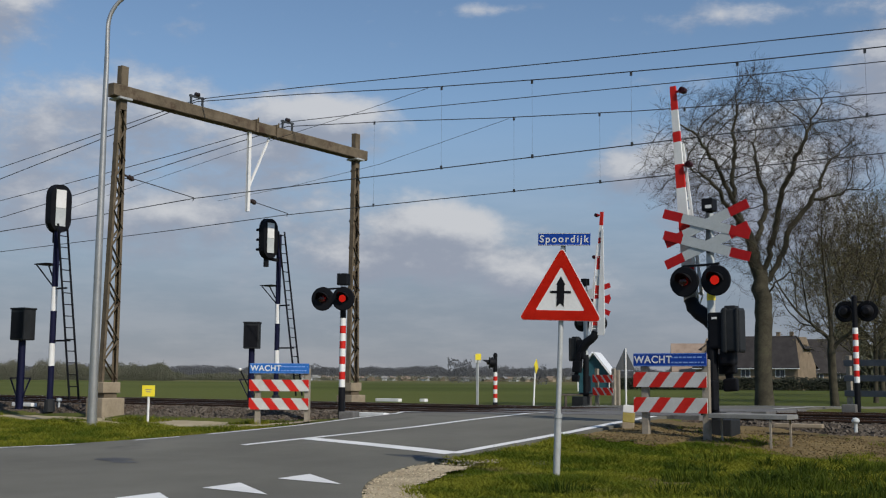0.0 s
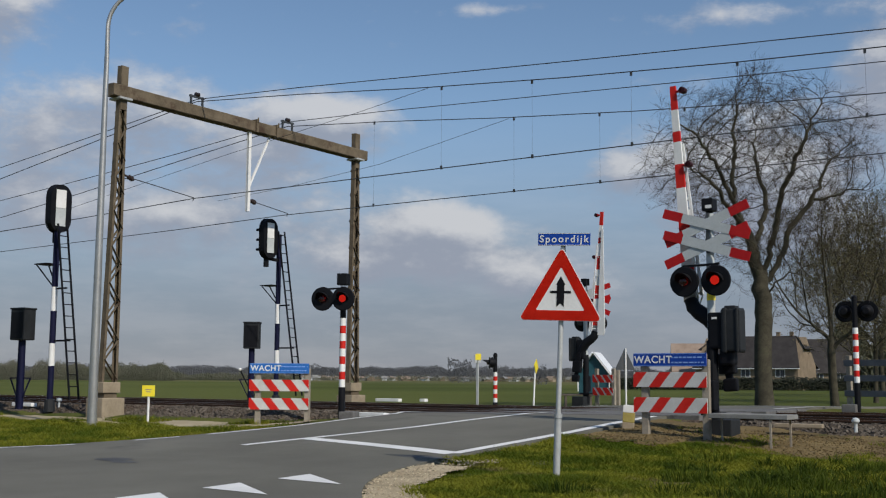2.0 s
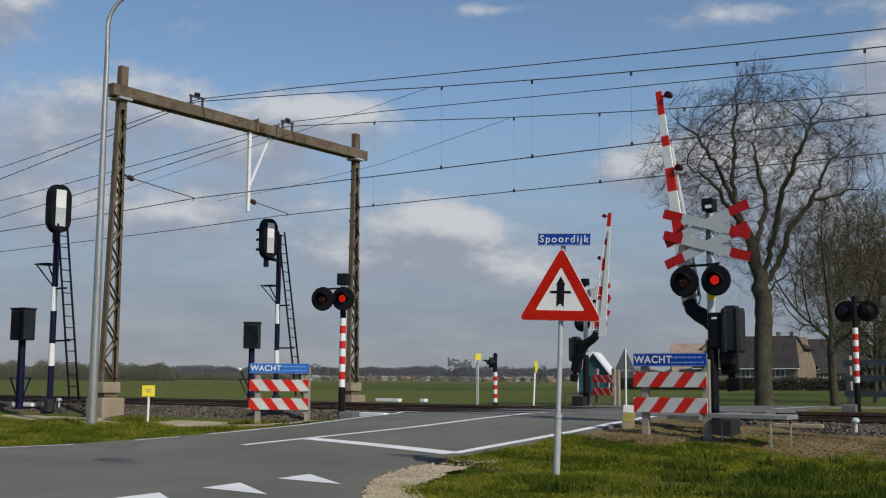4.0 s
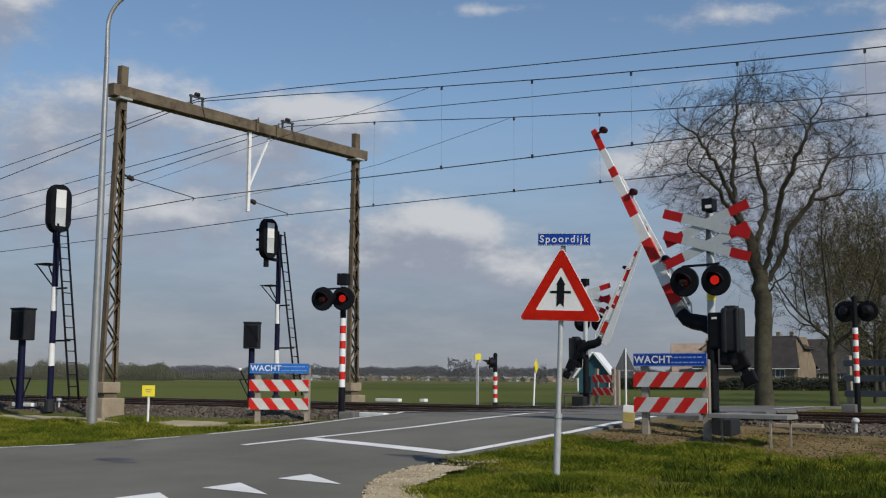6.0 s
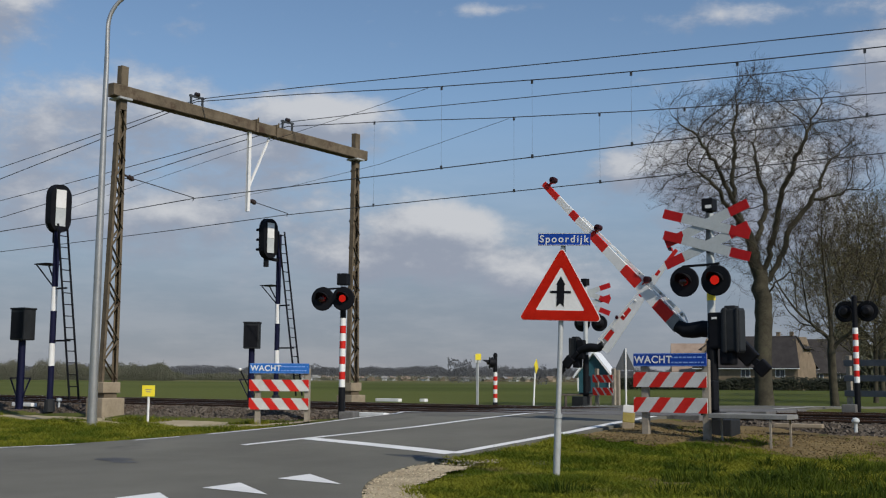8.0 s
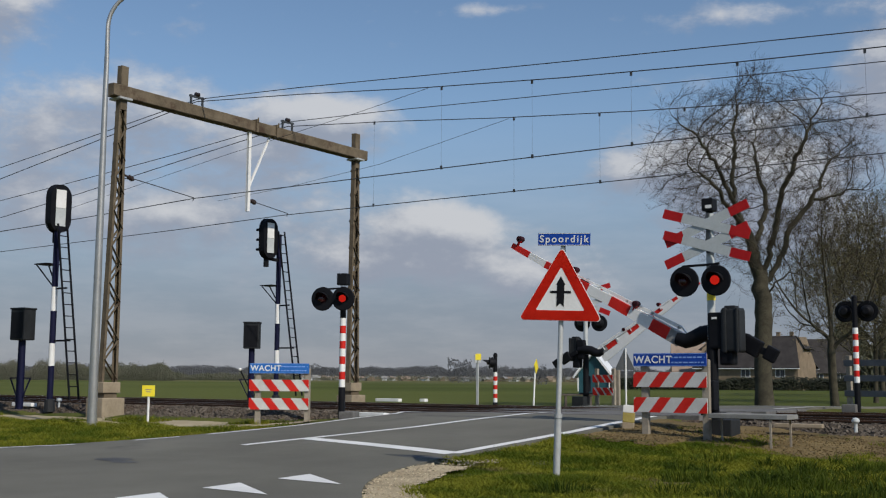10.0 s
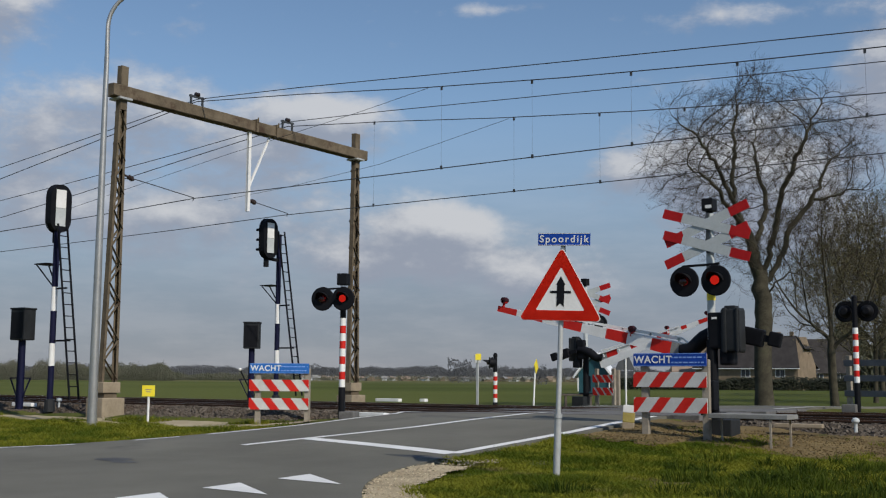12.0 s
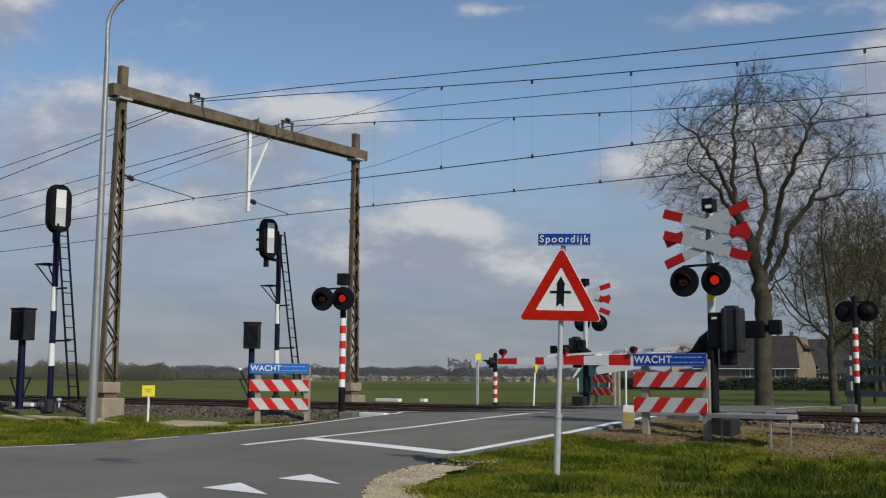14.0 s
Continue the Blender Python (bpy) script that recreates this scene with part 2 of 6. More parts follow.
def ground_material():
    """Grass near the crossing, ploughed and sown fields farther off, with the bare strips of an early spring."""
    mt = bpy.data.materials.new("ground")
    mt.use_nodes = True
    k = Net(mt.node_tree)
    co = k.n("ShaderNodeTexCoord").outputs["Object"]
    xyz = k.n("ShaderNodeSeparateXYZ")
    k.l(co, xyz.inputs[0])
    n1, n2, n3 = k.noise(co, 0.5, 5), k.noise(co, 9.0, 4), k.noise(co, 0.012, 3)
    turf = k.mix(k.step(n1, 0.35, 0.65), (0.055, 0.072, 0.012), (0.10, 0.105, 0.02))
    turf = k.mix(k.step(n2, 0.5, 0.8), turf, (0.13, 0.105, 0.06))
    field = k.mix(k.step(n3, 0.35, 0.6), (0.058, 0.074, 0.014), (0.092, 0.105, 0.024))
    far = k.step(xyz.outputs[1], 14.0, 30.0)
    col = k.mix(far, turf, field)
    straw = k.m("MULTIPLY", k.step(xyz.outputs[1], 240.0, 330.0), k.step(n3, 0.38, 0.5))
    col = k.mix(k.m("MULTIPLY", straw, 0.6), col, (0.15, 0.13, 0.07))
    p = k.n("ShaderNodeBsdfPrincipled", i_Roughness=0.95)
    p.inputs["Specular IOR Level"].default_value = 0.1
    k.l(col, p.inputs["Base Color"])
    b_ = k.n("ShaderNodeBump", i_Strength=0.6, i_Distance=0.05)
    k.l(n2, b_.inputs["Height"])
    k.l(b_.outputs[0], p.inputs["Normal"])
    out = k.n("ShaderNodeOutputMaterial")
    k.l(p.outputs[0], out.inputs[0])
    return mt


GROUND = ground_material()

# ---------------------------------------------------------------- building helpers


def part(name, bm, material, parent=None, label="", smooth=False):
    """Link a bmesh as one mesh object, under a thing or a part. material: one, or a list used by face index."""
    me = bpy.data.meshes.new(name)
    bm.normal_update()
    bm.to_mesh(me)
    bm.free()
    for mt in material if isinstance(material, (list, tuple)) else [material]:
        me.materials.append(mt)
    if smooth:
        me.shade_smooth()
        me.set_sharp_from_angle(angle=radians(40))
    ob = new(name, me)
    if parent:
        ob.parent = parent
    if label:
        ob["label"] = label
    return ob


def raw(name, verts, faces, material, parent=None):
    me = bpy.data.meshes.new(name)
    me.from_pydata(verts, [], faces)
    me.materials.append(material)
    me.update()
    ob = new(name, me)
    if parent:
        ob.parent = parent
    return ob


def thing(name, label, category, at=(0, 0, 0), rz=0.0, group="", rx=0.0, ry=0.0):
    ob = new(name)
    ob.matrix_basis = pose(*at, rx, ry, rz)
    ob.empty_display_size = 0.2
    return tagged(ob, label, category, group)


def box(bm, size, at=(0, 0, 0), turn=None, bevel=0.0, mi=0):
    m = Matrix.Translation(at) @ (turn or Matrix()) @ Matrix.Diagonal((*size, 1))
    got = bmesh.ops.create_cube(bm, size=1, matrix=m)["verts"]
    fs = {f for v in got for f in v.link_faces}
    for f in fs:
        f.material_index = mi
    if bevel:
        es = {e for v in got for e in v.link_edges}
        out = bmesh.ops.bevel(bm, geom=list(es), offset=bevel, segments=2, affect="EDGES", profile=0.6)
        for f in out["faces"]:
            f.material_index = mi
    return bm


def rod(bm, a, b, r0, r1=None, seg=12, mi=0):
    a, b = Vector(a), Vector(b)
    d = b - a
    m = Matrix.Translation((a + b) / 2) @ d.to_track_quat("Z", "Y").to_matrix().to_4x4()
    got = bmesh.ops.create_cone(bm, cap_ends=True, segments=seg, radius1=r0, radius2=r0 if r1 is None else r1, depth=d.length, matrix=m)["verts"]
    for f in {f for v in got for f in v.link_faces}:
        f.material_index = mi
    return bm


def beam(bm, a, b, w, h, mi=0):
    """A rectangular bar from a to b."""
    a, b = Vector(a), Vector(b)
    d = b - a
    return box(bm, (w, h, d.length), (a + b) / 2, d.to_track_quat("Z", "Y").to_matrix().to_4x4(), 0, mi)


def plate(bm, outline, y0, y1, mi=0):
    """An upright plate: outline in x and z, thickness from y0 to y1."""
    lo = [bm.verts.new((x, y0, z)) for x, z in outline]
    hi = [bm.verts.new((x, y1, z)) for x, z in outline]
    fs = [bm.faces.new(lo), bm.faces.new(hi[::-1])]
    n = len(lo)
    for i in range(n):
        fs.append(bm.faces.new((lo[i], hi[i], hi[(i + 1) % n], lo[(i + 1) % n])))
    for f in fs:
        f.material_index = mi
    bmesh.ops.recalc_face_normals(bm, faces=fs)
    return bm


def lathe(bm, profile, at=(0, 0, 0), axis=(0, 0, 1), seg=20, mi=0):
    """A turned body: profile of (radius, height) along an axis."""
    m = Matrix.Translation(at) @ Vector(axis).to_track_quat("Z", "Y").to_matrix().to_4x4()
    rings = []
    for r, z in profile:
        rings.append([bm.verts.new(m @ Vector((r * math.cos(2 * math.pi * i / seg), r * math.sin(2 * math.pi * i / seg), z))) for i in range(seg)])
    fs = []
    for p, q in zip(rings, rings[1:]):
        for i in range(seg):
            fs.append(bm.faces.new((p[i], p[(i + 1) % seg], q[(i + 1) % seg], q[i])))
    fs.append(bm.faces.new(rings[0][::-1]))
    fs.append(bm.faces.new(rings[-1]))
    for f in fs:
        f.material_index = mi
    bmesh.ops.recalc_face_normals(bm, faces=fs)
    return bm


def BM():
    return bmesh.new()


def letters(name, body, size, at, parent, material, rx=90, rz=0, stretch=1.0, bold=0.022, space=1.12):
    """Raised letters in the built-in font, as a mesh; at: the middle of the word."""
    cu = bpy.data.curves.new(name, "FONT")
    cu.body, cu.size, cu.extrude, cu.align_x, cu.align_y, cu.space_character, cu.offset = body, size, 0.002, "CENTER", "CENTER", space, size * bold
    tmp = bpy.data.objects.new(name, cu)
    scene.collection.objects.link(tmp)
    dg = bpy.context.evaluated_depsgraph_get()
    me = bpy.data.meshes.new_from_object(tmp.evaluated_get(dg))
    bpy.data.objects.remove(tmp)
    me.materials.clear()
    me.materials.append(material)
    ob = new(name, me)
    ob.matrix_basis = pose(*at, rx, 0, rz) @ Matrix.Diagonal((stretch, 1, 1, 1))
    ob.parent = parent
    return ob


def tube(name, points, radius, material, parent=None, seg=6, smooth=False):
    """A bent bar or wire through points."""
    pts = [Vector(p) for p in points]
    bm = BM()
    rings = []
    for i, p in enumerate(pts):
        d = (pts[min(i + 1, len(pts) - 1)] - pts[max(i - 1, 0)]).normalized()
        q = d.to_track_quat("Z", "Y").to_matrix()
        r = radius[i] if isinstance(radius, (list, tuple)) else radius
        rings.append([bm.verts.new(p + q @ Vector((r * math.cos(2 * math.pi * j / seg), r * math.sin(2 * math.pi * j / seg), 0))) for j in range(seg)])
    for a, b in zip(rings, rings[1:]):
        for j in range(seg):
            bm.faces.new((a[j], a[(j + 1) % seg], b[(j + 1) % seg], b[j]))
    bm.faces.new(rings[0][::-1]), bm.faces.new(rings[-1])
    return part(name, bm, material, parent, smooth=smooth)


# ---------------------------------------------------------------- the lie of the land
ROAD_Z = [(-18, 0.04), (-14, 0.08), (-10, 0.16), (-5, 0.38), (-3, 0.495), (-1.5, 0.565), (9, 0.575), (16, 0.46), (30, 0.1), (45, 0.0)]
BASE_Z = [(-12, 0.08), (-4, 0.22), (-3.3, 0.24), (-2.0, 0.4), (5.9, 0.4), (7.2, 0.3), (30, 0.0)]


def along(table, v):
    return float(np.interp(v, [a for a, _ in table], [b for _, b in table]))


def tilt(x, y):
    """The carriageway's crossfall over the railway, low on the far side."""
    return 0.012 * max(-3.4, min(3.4, x + 12.3)) * min(1.0, max(0.0, (y + 10) / 6))


def land(x, y):
    """Height of the ground: the railway's low bank, and the road's ramp up to it."""
    z = along(BASE_Z, y)
    side = abs(x + 12.3) - 3.3
    ramp = along(ROAD_Z, y) + tilt(x, y) - 0.035 - (max(side, 0) * 0.045 if side < 4 else 0.18 + (side - 4) * 0.2)
    return max(z, ramp) if y < 45 else z


def lump(x, y, s=1.0, h=1.0):
    return (noise.noise((x * s, y * s, 3.1)) * 0.5 + noise.noise((x * s * 3, y * s * 3, 7.7)) * 0.25) * h


def stretch_axis(lo, hi, fine, reach):
    """Grid lines: fine steps between lo and hi, growing beyond."""
    mid = list(np.arange(lo, hi + fine / 2, fine))
    step, v, right = fine, hi, []
    while v < reach:
        step *= 1.35
        v += step
        right.append(v)
    step, v, left = fine, lo, []
    while v > -reach:
        step *= 1.35
        v -= step
        left.append(v)
    return left[::-1] + mid + right


def ground():
    xs, ys = stretch_axis(-40, 6, 0.3, 4500), stretch_axis(-24, 16, 0.3, 4500)
    verts = []
    for y in ys:
        for x in xs:
            z = land(x, y)
            near = -40 < x < 10 and -24 < y < 20
            if near:
                z += lump(x, y, 0.8, 0.05) - 0.01
            verts.append((x, y, z))
    w = len(xs)
    faces = [(j * w + i, j * w + i + 1, (j + 1) * w + i + 1, (j + 1) * w + i) for j in range(len(ys) - 1) for i in range(w - 1)]
    ob = raw("ground", verts, faces, GROUND)
    ob.data.shade_smooth()
    tagged(ob, "flat spring-green farmland and grass verges", "ground", kind="structure")


ground()


def sheet(name, inside, x0, x1, y0, y1, step, height, material, label, category):
    """A surface laid over the land wherever inside(x, y) holds, with a soft uneven edge."""
    nx, ny = int((x1 - x0) / step) + 1, int((y1 - y0) / step) + 1
    index, verts, faces = {}, [], []

    def vid(i, j):
        if (i, j) not in index:
            x, y = x0 + i * step, y0 + j * step
            index[i, j] = len(verts)
            verts.append((x, y, height(x, y)))
        return index[i, j]
    for j in range(ny - 1):
        for i in range(nx - 1):
            if inside(x0 + (i + 0.5) * step, y0 + (j + 0.5) * step):
                faces.append((vid(i, j), vid(i + 1, j), vid(i + 1, j + 1), vid(i, j + 1)))
    ob = raw(name, verts, faces, material)
    ob.data.shade_smooth()
    return tagged(ob, label, category, kind="structure")


def left_edge(y):
    """The road's far kerbless edge: straight over the crossing, swinging away before it."""
    t = max(0.0, -6.5 - y)
    return -15.62 - 0.055 * t * t * (1 if t < 8 else 0) - (3.5 if t >= 8 else 0)


def right_edge(y):
    """The near edge, with the mouth of the side road."""
    if y > -9.2:
        return -9.02
    t = -9.2 - y
    return -9.02 + 0.104 * t * t + 0.04 * t


def crown_of(x, y):
    """The slight arch of the carriageway, easing out towards the junction."""
    return 0.03 * max(0.0, 1 - ((x + 12.3) / 3.4) ** 2) * min(1.0, max(0.0, (y + 13) / 5))


def road():
    rows, verts, faces = [], [], []
    y = -34.0
    while y < 60:
        a, b = left_edge(max(y, -14)), min(right_edge(y), 14)
        n = 24
        row = []
        for i in range(n + 1):
            x = a + (b - a) * i / n
            crown = crown_of(x, y)
            row.append(len(verts))
            verts.append((x, y, along(ROAD_Z, y) + tilt(x, y) + crown * 0.6 + 0.012))
        rows.append(row)
        y += 0.25 if y < 10 else 1.5
    for p, q in zip(rows, rows[1:]):
        for i in range(len(p) - 1):
            faces.append((p[i], p[i + 1], q[i + 1], q[i]))
    # turned-down edges give the slab its thickness
    for side in (0, -1):
        base = []
        for r in rows:
            v = verts[r[side]]
            base.append(len(verts))
            verts.append((v[0], v[1], v[2] - 0.15))
        for i in range(len(rows) - 1):
            f = (rows[i][side], rows[i + 1][side], base[i + 1], base[i])
            faces.append(f if side == -1 else f[::-1])
    ob = raw("road", verts, faces, ASPHALT)
    ob.data.shade_smooth()
    ob.data.set_sharp_from_angle(angle=radians(35))
    tagged(ob, "worn grey asphalt road ramping over the railway", "road", kind="structure")


road()


def paint_z(x, y):
    crown = crown_of(x, y)
    z = along(ROAD_Z, y) + tilt(x, y) + crown * 0.6 + 0.018
    return max(z, 0.608 + tilt(x, y)) if -1.47 < y < 5.32 else z    # over the crossing plates


def mark(name, pts, label, group=""):
    """A painted line: centre points with widths (x, y, width), 4 mm thick."""
    verts, faces = [], []
    fine = []
    for (xa, ya, wa), (xb, yb, wb) in zip(pts, pts[1:]):
        n = max(1, int(math.hypot(xb - xa, yb - ya) / 0.25))
        fine += [(xa + (xb - xa) * i / n, ya + (yb - ya) * i / n, wa + (wb - wa) * i / n) for i in range(n)]
    fine.append(pts[-1])
    for i, (x, y, w) in enumerate(fine):
        p, q = fine[max(i - 1, 0)], fine[min(i + 1, len(fine) - 1)]
        d = Vector((q[0] - p[0], q[1] - p[1], 0)).normalized()
        nrm = Vector((-d.y, d.x, 0))
        for s in (-0.5, 0.5):
            e = Vector((x, y, 0)) + nrm * (w * s + lump(x * 2, y * 2 + s, 1.5, 0.012))
            verts.append((e.x, e.y, paint_z(e.x, e.y)))
    faces = [(2 * i, 2 * i + 1, 2 * i + 3, 2 * i + 2) for i in range(len(fine) - 1)]
    ob = raw(name, verts, faces, ROAD_PAINT)
    return tagged(ob, label, "road marking", group, "structure")


def markings():
    mark("edge_line", [(left_edge(-7.4) + 0.2, -7.4, 0.12), (-15.42, -6.0, 0.13), (-15.42, 0.1, 0.13)], "white edge line on the asphalt")
    mark("edge_line", [(left_edge(-8.85) + 0.2, -8.85, 0.1), (left_edge(-8.0) + 0.2, -8.0, 0.1)], "short white edge dash on the asphalt")
    mark("edge_line", [(left_edge(-11.3) + 0.25, -11.3, 0.1), (left_edge(-9.9) + 0.25, -9.9, 0.1)], "short white edge dash on the asphalt")
    mark("edge_line", [(-9.2, -8.6, 0.2), (-9.23, -1.6, 0.2)], "white edge line on the asphalt")
    mark("edge_line", [(-9.25, 5.6, 0.12), (-9.25, 14, 0.12)], "white edge line on the asphalt")
    mark("edge_line", [(-15.42, 5.6, 0.12), (-15.42, 14, 0.12)], "white edge line on the asphalt")
    mark("centre_line", [(-13.07, -8.9, 0.17), (-12.5, -4.4, 0.17), (-12.08, -0.75, 0.17)], "white centre line on the asphalt")
    mark("centre_line", [(-12.3, 5.4, 0.14), (-12.3, 12, 0.14)], "white centre line on the asphalt")
    mark("stop_line", [(-12.85, -7.6, 0.29), (-9.2, -8.6, 0.33)], "broad white stop line before the crossing")
    for i in range(5):
        y = -12.24 - 1.16 * i
        x = -8.2 - 0.03 * i
        verts = [(x - 1.06, y + 0.02, 0), (x - 0.01, y - 0.06, 0), (x - 1.08, y + 0.62, 0)]
        verts = [(a, b, paint_z(a, b)) for a, b, _ in verts]
        ob = raw("yield_triangle", verts, [(0, 1, 2)], ROAD_PAINT)
        tagged(ob, "white give-way triangle painted on the asphalt", "road marking", "give-way triangles", "structure")


markings()


def tar_patch(x, y, a, b, seed):
    """A worn, darker spot in the asphalt."""
    verts = [(x, y, paint_z(x, y) - 0.003)]
    n = 22
    for i in range(n):
        t = 2 * math.pi * i / n
        r = 1 + 0.35 * noise.noise((math.cos(t) * 1.5, math.sin(t) * 1.5, seed))
        px, py = x + a * r * math.cos(t), y + b * r * math.sin(t)
        verts.append((px, py, paint_z(px, py) - 0.003))
    tagged(raw("road_patch", verts, [(0, i + 1, (i + 1) % n + 1) for i in range(n)], TAR), "dark oily patch on the asphalt", "road patch", kind="structure")


TAR = surf("tar", (0.05, 0.049, 0.047), (0.085, 0.083, 0.08), 0.7, 0, 1.5, 60, 0.3, 0.004)
tar_patch(-13.05, -11.5, 0.3, 0.22, 1.0)
tar_patch(-12.6, -11.7, 0.24, 0.13, 2.0)
tar_patch(-9.35, -9.15, 0.5, 0.1, 3.0)

sheet("gravel_verge", lambda x, y: 0.02 < x - right_edge(y) < 0.75 + lump(x, y, 2, 0.3) and -15 < y < -9.7, -9.4, 3, -15.5, -8.7, 0.1,
      lambda x, y: max(land(x, y) + lump(x, y, 0.8, 0.05), along(ROAD_Z, y) - 0.01) + 0.008 + lump(x, y, 4, 0.02), GRAVEL, "pale gravel along the corner of the road", "gravel")
sheet("dirt_patch", lambda x, y: (y > -5.6 + lump(x, y, 1.2, 1.1)) and (x > -8.95) and y < -1.9, -9.1, 2, -6.6, -1.8, 0.12,
      lambda x, y: land(x, y) + lump(x, y, 0.8, 0.05) + 0.02 + lump(x, y, 3, 0.04), DIRT, "bare trodden earth beside the crossing", "earth")
sheet("cable_path", lambda x, y: -4.6 + lump(x, y, 0.9, 0.5) < y < -3.1 and x < -16.4 and lump(x, y, 0.45, 1.0) > -0.14, -48, -16, -5.4, -3.0, 0.2,
      lambda x, y: land(x, y) + lump(x, y, 0.8, 0.05) + 0.02 + lump(x, y, 3, 0.02), GRAVEL, "pale cinder path beside the ballast", "gravel")


def ballast_height(x, y):
    """Two tracks share one bed with sloping shoulders."""
    if -1.7 <= y <= 5.55:
        return 0.50 + lump(x, y, 2.5, 0.03)
    d = -1.7 - y if y < -1.7 else y - 5.55
    return max(0.50 - d * 0.28, 0.1) + lump(x, y, 2.5, 0.03)


for span in ((-95, -15.9), (-8.7, 30)):
    sheet("ballast", lambda x, y: True, span[0], span[1], -3.2, 7.2, 0.25, ballast_height, BALLAST, "rust-stained stone ballast under the tracks", "ballast")


# ---------------------------------------------------------------- railway
RAIL_Z = 0.61
TRACKS = (0.0, 3.85)


def rails():
    prof = [(-0.07, -0.16), (0.07, -0.16), (0.07, -0.145), (0.012, -0.12), (0.012, -0.045), (0.036, -0.035), (0.036, -0.006), (0.028, 0), (-0.028, 0), (-0.036, -0.006), (-0.036, -0.035), (-0.012, -0.045), (-0.012, -0.12), (-0.07, -0.145)]
    for ty in TRACKS:
        t = thing("railway_track", "rusty steel railway track with worn bright running faces", "railway track", (0, ty, 0), 0, "railway tracks")
        for s in (-0.7525, 0.7525):
            bm = BM()
            a = [bm.verts.new((-160, s + y, RAIL_Z + z)) for y, z in prof]
            b = [bm.verts.new((60, s + y, RAIL_Z + z)) for y, z in prof]
            n = len(prof)
            for i in range(n):
                f = bm.faces.new((a[i], b[i], b[(i + 1) % n], a[(i + 1) % n]))
                f.material_index = 1 if i == 7 else 0
            bmesh.ops.recalc_face_normals(bm, faces=bm.faces[:])
            part("rail", bm, [RUST, RAIL_TOP], t)
        bm = BM()
        box(bm, (0.24, 2.6, 0.14), (0, 0, 0), None, 0.012)
        first = part("sleeper", bm, SLEEPER_WOOD, t)
        first.location = (-60, 0, RAIL_Z - 0.23)
        bm = BM()
        box(bm, (0.2, 0.17, 0.03), (0, 0, 0))
        rod(bm, (0.05, -0.09, 0), (0.05, -0.09, 0.05), 0.018, seg=6)
        rod(bm, (-0.05, 0.09, 0), (-0.05, 0.09, 0.05), 0.018, seg=6)
        clip = part("rail_clip", bm, RUST, first)
        clip.location = (0, -0.7525, 0.085)
        clip2 = new("rail_clip", clip.data)
        clip2.parent, clip2.location = first, (0, 0.7525, 0.085)
        for i in range(1, 110):
            x = -60 + 0.6 * i
            if -16.3 < x < -8.4:
                continue
            ob = new("sleeper", first.data)
            ob.parent, ob.location = t, (x + 0.03 * math.sin(i * 7.3), 0, RAIL_Z - 0.23)


rails()


def crossing_deck():
    """Concrete plates between and beside the rails, level with the road."""
    t = thing("crossing_deck", "dark worn concrete crossing plates between the rails", "crossing deck", (0, 0, 0))
    bands = []
    for ty in TRACKS:
        bands += [(ty - 1.45, ty - 0.80), (ty - 0.69, ty + 0.69), (ty + 0.80, ty + 1.45)]
    for lo, hi in bands:
        for i in range(6):
            bm = BM()
            box(bm, (1.17, hi - lo, 0.14), (0, 0, 0), None, 0.012)
            ob = part("plate", bm, GREY_CONCRETE_DARK, t)
            ob.location = (-15.5 + 0.62 + 1.19 * i, (lo + hi) / 2, 0.53 + tilt(-14.88 + 1.19 * i, 0) + 0.002 * math.sin(i * 3 + lo))
            ob.rotation_euler.y = -0.012


GREY_CONCRETE_DARK = surf("crossing_plate", (0.10, 0.098, 0.095), (0.16, 0.155, 0.15), 0.85, 0, 2, 40, 0.3, 0.004, (0.07, 0.065, 0.06), (0.5, 0.7))
crossing_deck()


